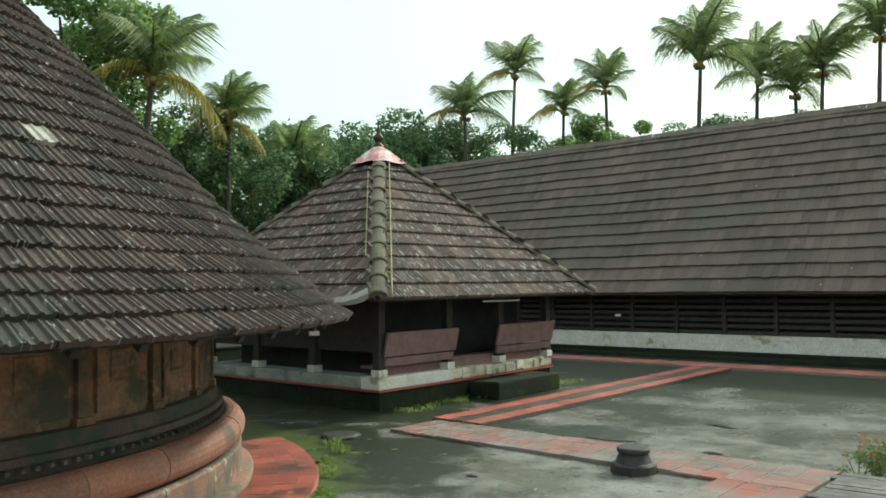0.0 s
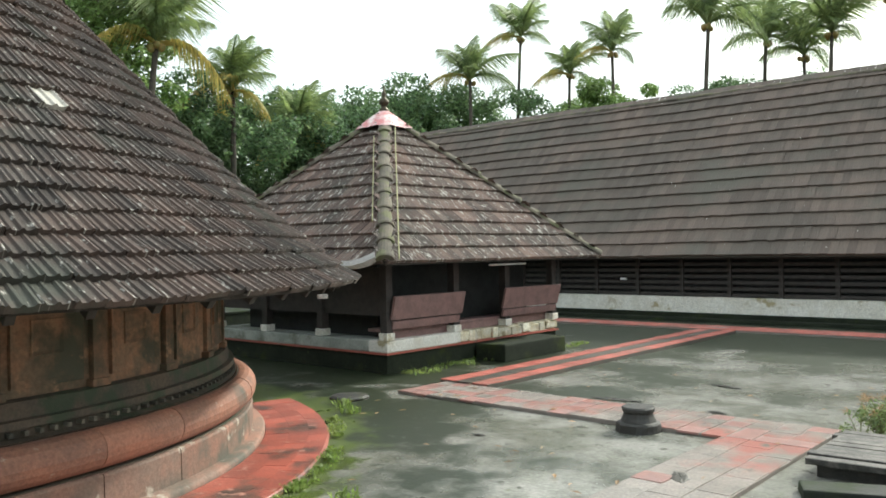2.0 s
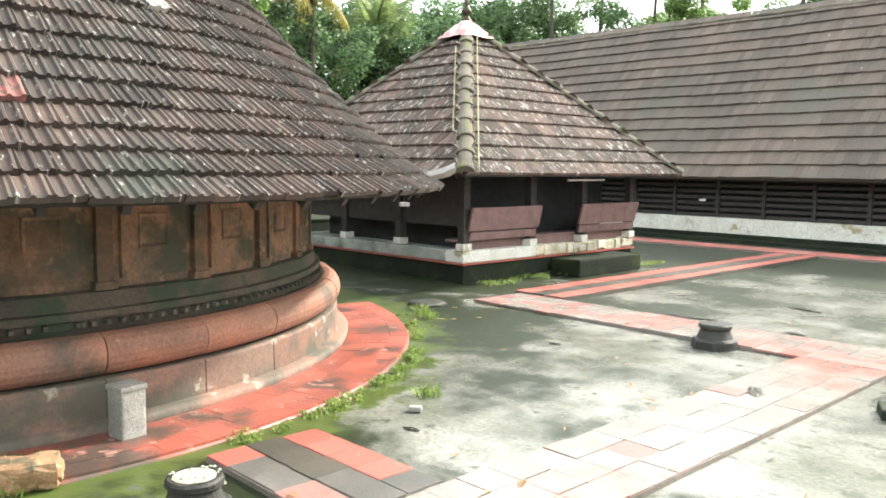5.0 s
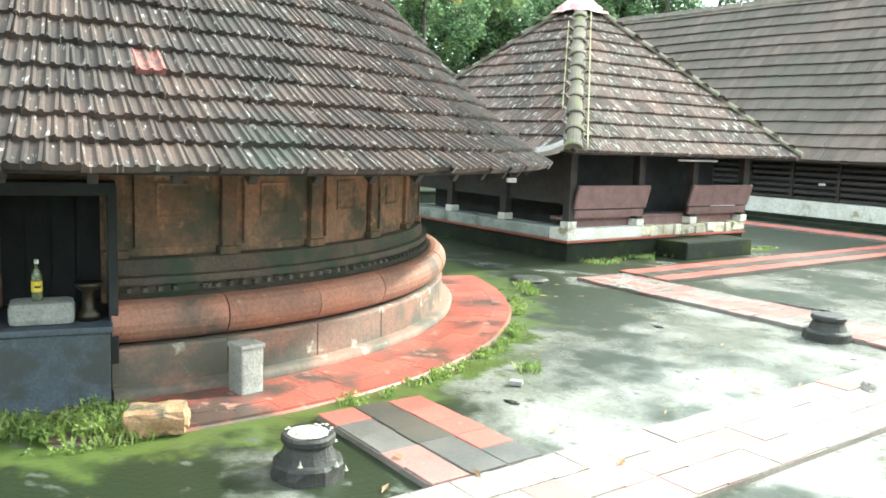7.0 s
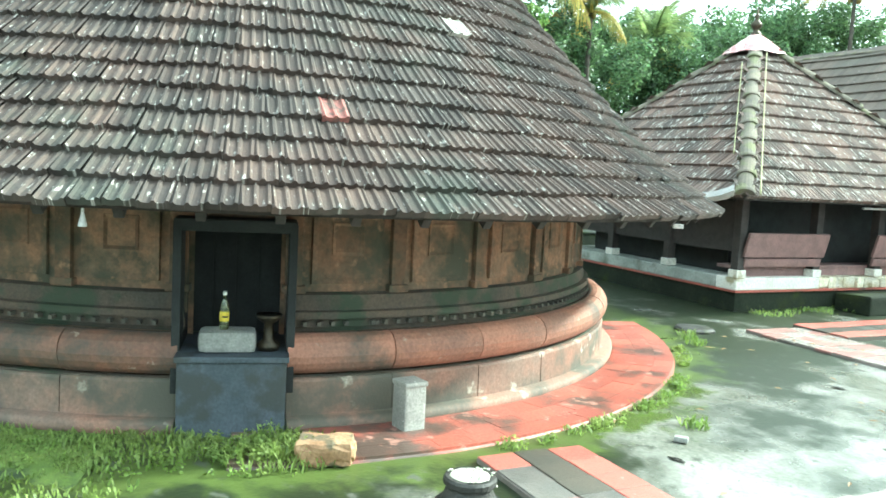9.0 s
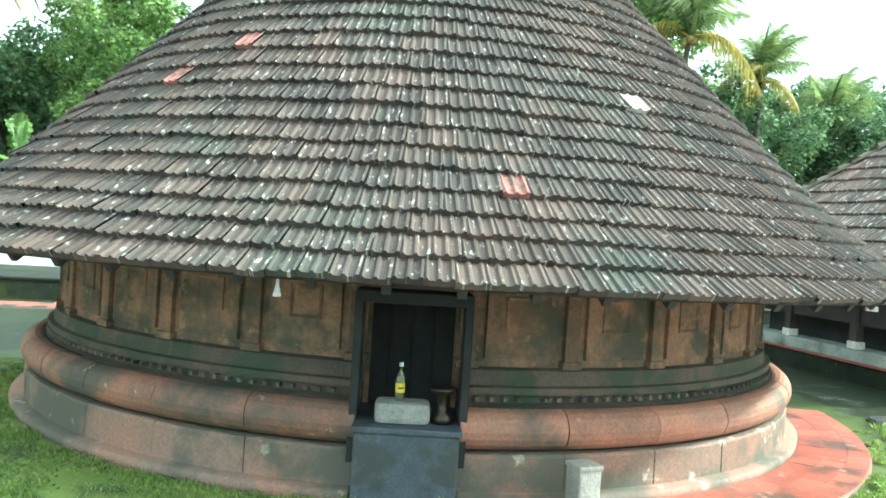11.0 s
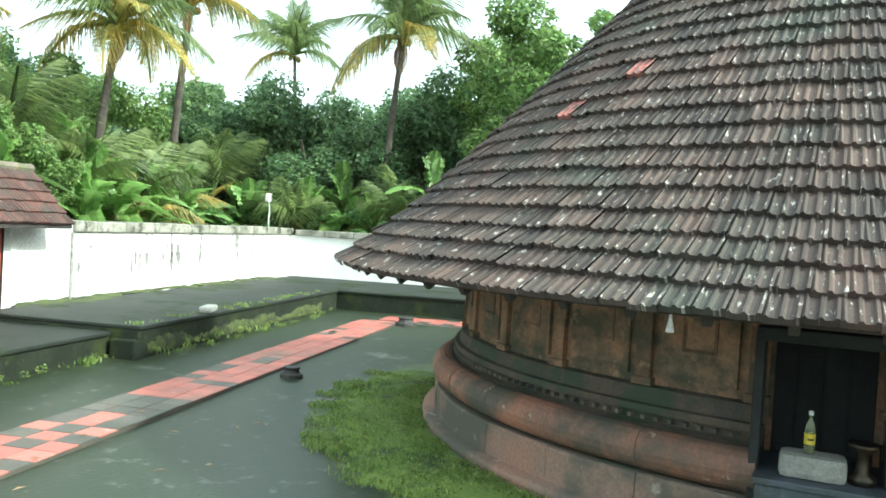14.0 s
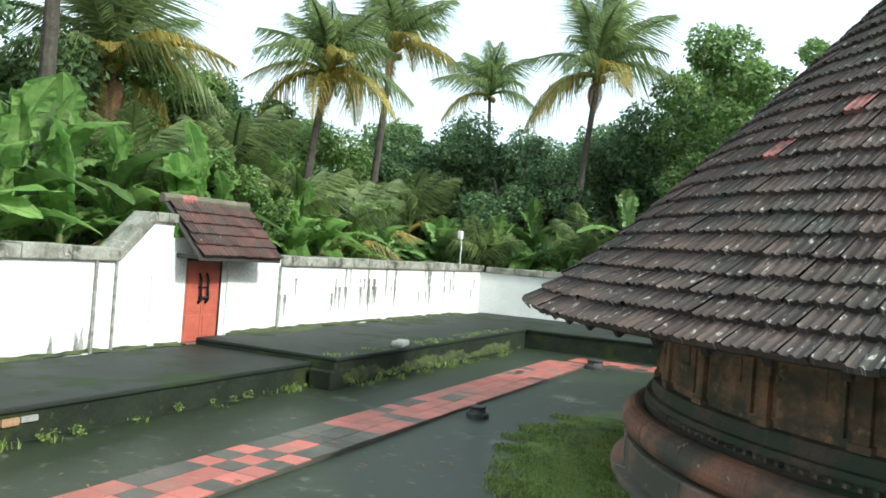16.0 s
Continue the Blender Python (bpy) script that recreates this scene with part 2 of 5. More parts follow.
M_COPING = mat("mouldy_coping", (0.34, 0.33, 0.28), (0.19, 0.185, 0.15), 3, 0.9, 0.6, 30, patch=(0.06, 0.062, 0.045), pscale=2.5, pcut=(0.5, 0.65), spots=(0.46, 0.45, 0.4), scut=(0.64, 0.7), sscale=8)
M_STAIN = mat("black_streak", (0.17, 0.16, 0.145), (0.36, 0.35, 0.32), 9, 0.9, 0.2)
M_PLAT = mat("mossy_platform", (0.024, 0.03, 0.018), (0.014, 0.018, 0.011), 1.6, 0.85, 0.8, 26, patch=(0.036, 0.046, 0.014), pscale=1.3, pcut=(0.54, 0.68), prough=0.95,
             spots=(0.045, 0.052, 0.024), scut=(0.62, 0.7), sscale=9, spec=0.22)
M_PLAT_TOP = mat("wet_dark_floor", (0.026, 0.03, 0.025), (0.016, 0.02, 0.015), 0.9, 0.62, 0.5, 26, patch=(0.03, 0.044, 0.016), pscale=0.8, pcut=(0.5, 0.66), prough=0.9,
                 spots=(0.06, 0.062, 0.05), scut=(0.64, 0.74), sscale=5, spec=0.22)
M_DOOR = mat("red_painted_door", (0.50, 0.125, 0.08), (0.43, 0.105, 0.07), 3, 0.45, 0.2)
M_IRON = mat("black_iron", (0.02, 0.02, 0.02), (0.035, 0.03, 0.028), 20, 0.5, 0.2, metal=0.6)
M_BLUE = mat("blue_grey_paint", (0.085, 0.10, 0.125), (0.06, 0.075, 0.09), 3, 0.55, 0.3, 40, patch=(0.05, 0.055, 0.055), pscale=2.5)
# black for the niche woodwork, and for hollows dark only with shade
M_BLACK = mat("plain_black", (0.025, 0.028, 0.027), (0.015, 0.017, 0.017), 4, 0.8, 0.2)
M_METAL = mat("white_sheet_metal", (0.8, 0.8, 0.79), (0.66, 0.66, 0.66), 3, 0.5, 0.1)
M_REDCLOTH = mat("faded_red_sheet", (0.58, 0.2, 0.2), (0.78, 0.66, 0.63), 4, 0.6, 0.1)
M_CABLE = mat("yellow_rope", (0.36, 0.34, 0.18), (0.28, 0.27, 0.15), 9, 0.8, 0.2)
M_BRONZE = mat("dark_bronze", (0.07, 0.055, 0.035), (0.05, 0.045, 0.035), 9, 0.45, 0.2, metal=0.8)
M_BARK = mat("palm_bark", (0.085, 0.072, 0.056), (0.05, 0.044, 0.035), 5, 0.95, 0.8, 14)
M_BARK2 = mat("tree_bark", (0.09, 0.07, 0.05), (0.06, 0.05, 0.04), 4, 0.95, 0.8, 18)
M_FROND = leaf_mat("palm_frond_green", (0.16, 0.22, 0.09), (0.25, 0.31, 0.11))
M_FROND_Y = leaf_mat("palm_frond_yellow", (0.52, 0.38, 0.09), (0.30, 0.30, 0.09))
M_FROND_B = leaf_mat("palm_frond_dry", (0.42, 0.27, 0.14), (0.32, 0.21, 0.12))
M_LEAF = leaf_mat("tree_leaf", (0.15, 0.25, 0.07), (0.23, 0.32, 0.10), vary=0.55)
M_LEAF_D = leaf_mat("tree_leaf_dark", (0.10, 0.175, 0.08), (0.165, 0.245, 0.10), vary=0.55)
M_LEAF_L = leaf_mat("shrub_leaf", (0.15, 0.27, 0.075), (0.11, 0.20, 0.065), vary=0.5)
M_BANANA = leaf_mat("banana_leaf", (0.16, 0.29, 0.075), (0.25, 0.38, 0.11), vary=0.45, rough=0.36)
M_STEM = mat("green_stem", (0.12, 0.17, 0.05), (0.16, 0.14, 0.06), 6, 0.6, 0.2)
M_GRASS = leaf_mat("grass_blade", (0.20, 0.29, 0.07), (0.28, 0.35, 0.10))
M_GLASS = mat("bottle_glass", (0.55, 0.6, 0.35), (0.5, 0.55, 0.3), 3, 0.08, 0.0, trans=0.8)
M_YELLOW = mat("yellow_label", (0.65, 0.5, 0.05), (0.6, 0.46, 0.05), 3, 0.5, 0.0)
M_COCO = mat("coconut_husk", (0.20, 0.19, 0.05), (0.28, 0.17, 0.05), 6, 0.6, 0.2)


# ---- mesh helpers ----
def mesh_ob(name, verts, faces, material, parent=None, label="", smooth=False):
    me = bpy.data.meshes.new(name)
    me.from_pydata([tuple(v) for v in verts], [], [tuple(f) for f in faces])
    me.materials.append(material)
    if smooth:
        me.shade_smooth()
    ob = new(name, me)
    if parent is not None:
        ob.parent = parent
    if label:
        ob["label"] = label
    return ob


def part(name, bm, material, parent=None, label="", smooth=False):
    me = bpy.data.meshes.new(name)
    bm.to_mesh(me)
    bm.free()
    me.materials.append(material)
    if smooth:
        me.shade_smooth()
    ob = new(name, me)
    if parent is not None:
        ob.parent = parent
    if label:
        ob["label"] = label
    return ob


def thing(name, at, label, category, group="", kind="", rz=0.0):
    e = new(name)
    e.matrix_basis = pose(*at, 0, 0, rz)
    return tagged(e, label, category, group, kind)


def box(bm, x0, x1, y0, y1, z0, z1, bevel=0.0, turn=None):
    r = bmesh.ops.create_cube(bm, size=1.0)
    m = Matrix.Translation(((x0 + x1) / 2, (y0 + y1) / 2, (z0 + z1) / 2)) @ Matrix.Diagonal((abs(x1 - x0), abs(y1 - y0), abs(z1 - z0), 1))
    if turn is not None:
        m = turn @ m
    bmesh.ops.transform(bm, matrix=m, verts=r["verts"])
    if bevel:
        es = list({e for v in r["verts"] for e in v.link_edges})
        bmesh.ops.bevel(bm, geom=es, offset=bevel, segments=2, affect='EDGES', profile=0.6)
    return bm


def box_part(name, dims, material, parent=None, label="", bevel=0.0):
    return part(name, box(bmesh.new(), *dims, bevel=bevel), material, parent, label)


def lathe(profile, n=32, a0=0.0, a1=2 * math.pi, centre=(0, 0)):
    """Verts and faces of a profile of (radius, z) turned about the z axis."""
    full = abs(a1 - a0 - 2 * math.pi) < 1e-6
    k = n if full else n + 1
    verts, faces = [], []
    for i in range(k):
        a = a0 + (a1 - a0) * i / n
        for r, z in profile:
            verts.append((centre[0] + r * math.cos(a), centre[1] + r * math.sin(a), z))
    p = len(profile)
    for i in range(n):
        j = (i + 1) % k
        for q in range(p - 1):
            faces.append((i * p + q, j * p + q, j * p + q + 1, i * p + q + 1))
    return verts, faces


def tube(points, radii, n=8, cap=True):
    verts, faces = [], []
    up = Vector((0.3, 0.9, 0.1)).normalized()
    for i, p in enumerate(points):
        p = Vector(p)
        d = (Vector(points[min(i + 1, len(points) - 1)]) - Vector(points[max(i - 1, 0)])).normalized()
        s = d.cross(up).normalized()
        w = s.cross(d)
        for k in range(n):
            a = 2 * math.pi * k / n
            verts.append(p + (s * math.cos(a) + w * math.sin(a)) * radii[i])
    for i in range(len(points) - 1):
        for k in range(n):
            faces.append((i * n + k, i * n + (k + 1) % n, (i + 1) * n + (k + 1) % n, (i + 1) * n + k))
    if cap:
        faces.append(tuple(range(n - 1, -1, -1)))
        faces.append(tuple(range((len(points) - 1) * n, len(points) * n)))
    return verts, faces


def merge(chunks):
    verts, faces = [], []
    for v, f in chunks:
        o = len(verts)
        verts += list(v)
        faces += [tuple(i + o for i in q) for q in f]
    return verts, faces


# A clay roof tile: a fluted slab. u across, v up the slope, h off the roof.
TILE_U = np.array([0, .10, .18, .40, .47, .55, .62, .82, .9, 1.0]) - 0.5
TILE_H = np.array([.012, .032, .010, .006, .028, .028, .006, .010, .032, .026])


def tile_arrays(width, length, lift=0.048, flute=1.0):
    n = len(TILE_U)
    u = np.tile(TILE_U * width, 3)
    v = np.concatenate([np.zeros(n), np.full(n, length), np.zeros(n)])
    th = TILE_H * flute
    h = np.concatenate([th + lift, th * 0.7, th * 0.2 + 0.006])
    faces = [(i, i + 1, n + i + 1, n + i) for i in range(n - 1)] + [(2 * n + i, 2 * n + i + 1, i + 1, i) for i in range(n - 1)]
    return u, v, h, faces


def set_uv(me, uv):
    layer = me.uv_layers.new(name="UVMap")
    idx = np.zeros(len(me.loops), dtype=np.int32)
    me.loops.foreach_get("vertex_index", idx)
    layer.data.foreach_set("uv", np.asarray(uv, dtype=np.float32)[idx].ravel())


def lay(name, frames, width, length, material, parent, lift=0.048, flute=1.0):
    """Many tiles in one mesh. frames: rows of origin, across, up the slope, normal, and a factor on the width."""
    u, v, h, faces = tile_arrays(width, length, lift, flute)
    n, F = len(u), np.array(faces)
    fr = np.array(frames)
    o, t, s, k, q = fr[:, 0:3], fr[:, 3:6], fr[:, 6:9], fr[:, 9:12], fr[:, 12:13]
    V = (o[:, None] + t[:, None] * (u[None, :, None] * q[:, None]) + s[:, None] * v[None, :, None] + k[:, None] * h[None, :, None]).reshape(-1, 3)
    A = (F[None] + (np.arange(len(fr)) * n)[:, None, None]).reshape(-1, 4)
    ob = mesh_ob(name, V.tolist(), A.tolist(), material, parent)
    shift = np.random.RandomState(3).rand(len(fr), 2) * 60
    set_uv(ob.data, (np.stack([u, v], -1)[None] + shift[:, None]).reshape(-1, 2))
    return tagged(ob, kind="stuff")


def basis(row):
    """The pose of one tile."""
    m = Matrix.Identity(4)
    for c in range(3):
        for r in range(3):
            m[r][c] = row[3 + 3 * c + r] * (row[12] if c == 0 else 1)
    for r in range(3):
        m[r][3] = row[r]
    return m


def one_tile(width, length, material):
    u, v, h, faces = tile_arrays(width, length)
    me = bpy.data.meshes.new("roof_tile")
    me.from_pydata(list(zip(u.tolist(), v.tolist(), h.tolist())), [], faces)
    me.materials.append(material)
    set_uv(me, np.stack([u, v], -1))
    return me


def arc_block(profile, half, n=6):
    """A curved block: a closed (radius, z) outline swept through an angle, with ends."""
    v, f = lathe(profile + [profile[0]], n, -half, half)
    p = len(profile) + 1
    f = f + [tuple(range(p - 2, -1, -1)), tuple(n * p + q for q in range(p - 1))]
    return v, f


# ---- ground ----
def ground_sheet():
    ring = [-400, -120, -60, -30, -14.1, 14.5, 30, 60, 120, 400]
    verts, faces = [], []
    for y in ring:
        for x in ring:
            verts.append((x, y, -0.05))
    n = len(ring)
    for j in range(n - 1):
        for i in range(n - 1):
            faces.append((j * n + i, j * n + i + 1, (j + 1) * n + i + 1, (j + 1) * n + i))
    return tagged(mesh_ob("ground", verts, faces, M_EARTH), "bare earth with weeds outside the temple court", "ground", kind="structure")


def court_floor():
    nx, ny = 90, 110
    verts, faces = [], []
    for j in range(ny + 1):
        for i in range(nx + 1):
            x, y = -14 + 28.0 * i / nx, -13 + 34.6 * j / ny
            z = 0.012 * noise.noise((x * 0.35, y * 0.35, 3.0)) - 0.008
            verts.append((x, y, z))
    for j in range(ny):
        for i in range(nx):
            a = j * (nx + 1) + i
            faces.append((a, a + 1, a + nx + 2, a + nx + 1))
    return tagged(mesh_ob("floor", verts, faces, M_GROUND, smooth=True), "wet concrete court floor, moss-stained green and darkened with painted shade", "floor", kind="structure")


ground_sheet()
court_floor()

# ---- the round shrine ----
shrine = thing("round_shrine", (0, 0, 0), "round laterite temple shrine under a conical clay tile roof", "shrine")
EAVE_R, EAVE_Z = 6.25, 1.90
ROOF = [(6.25, 0.0), (5.55, 0.52), (4.95, 1.07), (4.35, 1.68), (3.7, 2.38), (3.0, 3.12), (2.6, 3.55), (0.12, 6.2)]
NICHE_A, NICHE_W = math.atan2(-1.155, 4.977), 0.86
gap = 0.5 * NICHE_W / 4.9
mesh_ob("base_step", *lathe([(4.6, -0.05), (5.12, -0.05), (5.13, 0.07), (5.10, 0.10), (4.9, 0.105)], 128, NICHE_A + gap, NICHE_A + 2 * math.pi - gap), M_PLINTH, shrine, "worn red plaster foot step", True)
mesh_ob("plinth_core", *lathe([(4.94, 0.10), (4.93, 0.42), (4.85, 0.43), (4.85, 0.46), (4.97, 0.52), (4.99, 0.61), (4.95, 0.72), (4.8, 0.78)], 128, NICHE_A + gap, NICHE_A + 2 * math.pi - gap), M_LATERITE_DARK, shrine)
torus = [(4.86 + 0.165 * math.cos(a), 0.61 + 0.175 * math.sin(a)) for a in [radians(d) for d in range(-100, 121, 20)]]
NB = 32
span = (2 * math.pi - 2 * gap) / NB
stone_rng = random.Random(12)
for nm, prof, m, smooth in (("plinth_block", [(4.9, 0.102), (4.985, 0.102), (4.98, 0.39), (4.965, 0.412), (4.9, 0.415)], M_PLINTH, False), ("moulding_block", torus, M_MOULD, True)):
    me = None
    for i in range(NB):
        if me is None:
            ob = mesh_ob(nm, *arc_block(prof, span / 2 - 0.0009), m, shrine)
            me = ob.data
        else:
            ob = new(nm, me)
            ob.parent = shrine
        ob.matrix_basis = pose(0, 0, stone_rng.uniform(-0.003, 0.003), 0, 0, math.degrees(NICHE_A + gap + (i + 0.5) * span)) @ Matrix.Diagonal((*(2 * [1 + stone_rng.uniform(-0.0012, 0.0012)]), 1, 1))
neck = [(4.78, 0.78), (4.70, 0.80), (4.70, 0.87), (4.76, 0.88), (4.76, 0.94), (4.70, 0.95), (4.68, 1.08), (4.62, 1.10)]
mesh_ob("neck_band", *lathe(neck, 128, NICHE_A + gap, NICHE_A + 2 * math.pi - gap), M_LATERITE_DARK, shrine, "grimy dark ledge band")
mesh_ob("wall", *lathe([(4.60, 0.9), (4.60, 2.3), (4.3, 2.3), (4.3, 0.3)], 128, NICHE_A + gap, NICHE_A + 2 * math.pi - gap), M_LATERITE, shrine, "brown laterite wall with carved panels")
mesh_ob("roof_underside", *lathe([(EAVE_R - 0.04, EAVE_Z - 0.03), (EAVE_R - 0.04, EAVE_Z)] + [(r - 0.01, EAVE_Z + z - 0.012) for r, z in ROOF[1:]], 128), M_ROOF_IN, shrine)
mesh_ob("soffit", *lathe([(EAVE_R - 0.05, EAVE_Z - 0.03), (5.4, EAVE_Z + 0.26), (4.3, EAVE_Z + 0.62)], 96), M_WOOD, shrine)

# dentils over the moulding
M_DENTIL = mat("weathered_dentil", (0.19, 0.17, 0.13), (0.06, 0.058, 0.05), 1.0, 0.85, 0.4)
den = bmesh.new()
box(den, 4.70, 4.77, -0.016, 0.016, 0.82, 0.855)
den_ob = part("dentil", den, M_DENTIL, shrine)
for i in range(1, 240):
    a = 2 * math.pi * i / 240
    if abs((a - NICHE_A + math.pi) % (2 * math.pi) - math.pi) < gap + 0.03 or not (-2.3 < (a + math.pi) % (2 * math.pi) - math.pi < 1.5):
        continue
    ob = new("dentil", den_ob.data)
    ob.parent = shrine
    ob.matrix_basis = pose(0, 0, 0, 0, 0, math.degrees(a))
den_ob.matrix_basis = pose(0, 0, 0, 0, 0, 2)

# pilasters and carved wall panels
BAYS = 30
pil = bmesh.new()
box(pil, 4.55, 4.655, -0.07, 0.07, 1.09, 2.02, bevel=0.006)
box(pil, 4.55, 4.68, -0.10, 0.10, 1.09, 1.16, bevel=0.01)
box(pil, 4.55, 4.68, -0.11, 0.11, 1.90, 1.98, bevel=0.01)
pil_me = None
def plate(y0, y1, z0, z1, x0, x1, rim, sink):
    """A raised plate with a sunken field."""
    bm = box(bmesh.new(), x0, x1, y0, y1, z0, z1, bevel=0.006)
    face = max(bm.faces, key=lambda f: f.normal.x * f.calc_area())
    bmesh.ops.inset_region(bm, faces=[face], thickness=rim, depth=-sink)
    return bm


pan = plate(-0.33, 0.33, 1.17, 1.90, 4.57, 4.626, 0.07, 0.018)
pan_me = None
inset = plate(-0.15, 0.15, 1.42, 1.72, 4.58, 4.622, 0.06, 0.022)
inset_me = None
for i in range(BAYS):
    a = NICHE_A + 2 * math.pi * (i + 0.5) / BAYS
    if pil_me is None:
        ob = part("pilaster", pil, M_LATERITE, shrine)
        pil_me = ob.data
    else:
        ob = new("pilaster", pil_me)
        ob.parent = shrine
    ob.matrix_basis = pose(0, 0, 0, 0, 0, math.degrees(a))
    b = NICHE_A + 2 * math.pi * i / BAYS
    if i == 0:
        continue
    if pan_me is None:
        ob = part("carved_panel", pan, M_LATERITE, shrine)
        pan_me = ob.data
        q = part("panel_inset", inset, M_LATERITE, ob)
        inset_me = q.data
    else:
        ob = new("carved_panel", pan_me)
        ob.parent = shrine
        q = new("panel_inset", inset_me)
        q.parent = ob
    ob.matrix_basis = pose(0, 0, 0, 0, 0, math.degrees(b))

# rafters under the eave
raf_me = None
for i in range(72):
    a = 2 * math.pi * i / 72
    if raf_me is None:
        bm = bmesh.new()
        tilt = Matrix.Translation((EAVE_R - 0.16, 0, EAVE_Z - 0.06)) @ Euler((0, radians(36), 0)).to_matrix().to_4x4()
        box(bm, -2.0, 0.0, -0.035, 0.035, -0.05, 0.05, bevel=0.008, turn=tilt)
        ob = part("rafter", bm, M_WOOD, shrine)
        raf_me = ob.data
    else:
        ob = new("rafter", raf_me)
        ob.parent = shrine
    ob.matrix_basis = pose(0, 0, 0, 0, 0, math.degrees(a))


# niche: a doorway set into the wall over a blue-grey base
def niche():
    w = NICHE_W / 2
    e = new("doorway")
    e.parent = shrine
    e.matrix_basis = pose(0, 0, 0, 0, 0, math.degrees(NICHE_A))
    bm = bmesh.new()
    box(bm, 4.2, 5.16, -w, w, -0.05, 0.60, bevel=0.012)
    box(bm, 4.2, 5.19, -w - 0.02, w + 0.02, 0.605, 0.655, bevel=0.01)
    part("niche_base", bm, M_BLUE, e, "blue-grey painted stone base")
    for s in (-1, 1):
        box_part("jamb", (4.1, 4.98, s * w - 0.035 + s * 0.03, s * w + 0.035 + s * 0.03, 0.3, 1.72), M_BLACK, e, bevel=0.01)
    box_part("lintel", (4.1, 4.98, -w - 0.06, w + 0.06, 1.64, 1.74), M_BLACK, e, bevel=0.01)
    box_part("niche_head", (4.15, 4.66, -w - 0.06, w + 0.06, 1.742, 2.3), M_LATERITE, e)
    # back of the recess closed by a door in the same black
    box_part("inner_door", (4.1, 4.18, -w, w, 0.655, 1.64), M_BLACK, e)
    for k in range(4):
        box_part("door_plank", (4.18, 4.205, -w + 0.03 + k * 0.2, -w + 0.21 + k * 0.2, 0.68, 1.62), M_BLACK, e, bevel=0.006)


niche()

# apron of red oxide tiles round the foot
apron = mesh_ob("apron", *lathe([(5.1, -0.03), (5.1, 0.018), (5.86, 0.015), (5.9, 0.008), (5.9, -0.03)], 128, radians(-13), radians(75)), M_APRON, None, "", True)
for v in apron.data.vertices:              # worn outer edge
    if math.hypot(v.co.x, v.co.y) > 5.5:
        k = 1 + 0.005 * noise.noise(Vector((v.co.x * 2.1, v.co.y * 2.1, 0)))
        v.co.x, v.co.y = v.co.x * k, v.co.y * k
tagged(apron, "worn red oxide tiled walk round the shrine foot", "walkway", kind="structure")


def apron_tiles():
    rng = random.Random(31)
    for r0, r1, n in ((5.138, 5.418, 25), (5.420, 5.658, 26), (5.660, 5.885, 27)):
        half = radians(88 / n / 2)
        me = None
        for i in range(n):
            if me is None:
                ob = mesh_ob("paving_tile", *arc_block([(r0, 0.0), (r1, 0.0), (r1, 0.035), (r0, 0.035)], half - 0.00025, 3), M_APRON, apron)
                me = ob.data
            else:
                ob = new("paving_tile", me)
                ob.parent = apron
            ob.matrix_basis = pose(0, 0, rng.uniform(-0.003, 0.0), 0, 0, -13 + 88 * (i + 0.5) / n)


apron_tiles()


# ---- roof tiles of the shrine ----
def cone_frames():
    rz = np.array(ROOF)
    sl = np.r_[0, np.cumsum(np.hypot(*np.diff(rz, axis=0).T))]
    rows, s, k = [], -0.03, 0
    rng = np.random.RandomState(4)
    while s < sl[-1] - 0.5:
        r, z = np.interp(s, sl, rz[:, 0]), np.interp(s, sl, rz[:, 1])
        r2, z2 = np.interp(s + 0.3, sl, rz[:, 0]), np.interp(s + 0.3, sl, rz[:, 1])
        if s < 0:
            r, z = r + 0.03, z - 0.02
        n = max(8, int(round(2 * math.pi * r / 0.212)))
        d = np.array([r2 - r, z2 - z]) / np.hypot(r2 - r, z2 - z)
        off = rng.rand()
        for i in range(n):
            a = 2 * math.pi * (i + off) / n
            c, sn = math.cos(a), math.sin(a)
            up = np.array([d[0] * c, d[0] * sn, d[1]])
            ac = np.array([-sn, c, 0.0])
            tw = rng.normal(0, 0.012)
            ac = ac + up * tw
            nrm = np.cross(ac, up)
            o = np.array([r * c, r * sn, EAVE_Z + z]) + nrm * abs(rng.normal(0, 0.006)) + up * rng.normal(0, 0.008)
            rows.append((k, a, [*o, *ac, *up, *nrm, 2 * math.pi * r / n / 0.215]))
        s += 0.272
        k += 1
    return rows


def shrine_tiles():
    frames = cone_frames()
    near, rest, special = [], [], []
    for k, a, row in frames:
        a = (a + math.pi) % (2 * math.pi) - math.pi
        deg = math.degrees(a)
        if (k, round((deg + 1.6) / 2)) in RED_AT:
            special.append((row, RED_AT.pop((k, round((deg + 1.6) / 2)))))
        elif k < 8 and -26 < deg < 1.5 + (8 - k) * 0.9:
            near.append(row)
        else:
            rest.append(row)
    me = one_tile(0.215, 0.335, M_TILE)
    for row in near[:300]:
        ob = new("roof_tile", me)
        ob.parent = shrine
        ob.matrix_basis = basis(row)
    for row, m in special:
        ob = new("roof_tile", one_tile(0.215, 0.335, m))
        ob.parent = shrine
        row[12] *= 1.0 if m is M_TILE_RED else 1.3
        ob.matrix_basis = basis(row) @ Matrix.Translation((0, 0, 0.006))
    lay("roof_tiles", rest + near[300:], 0.215, 0.335, M_TILE, shrine)


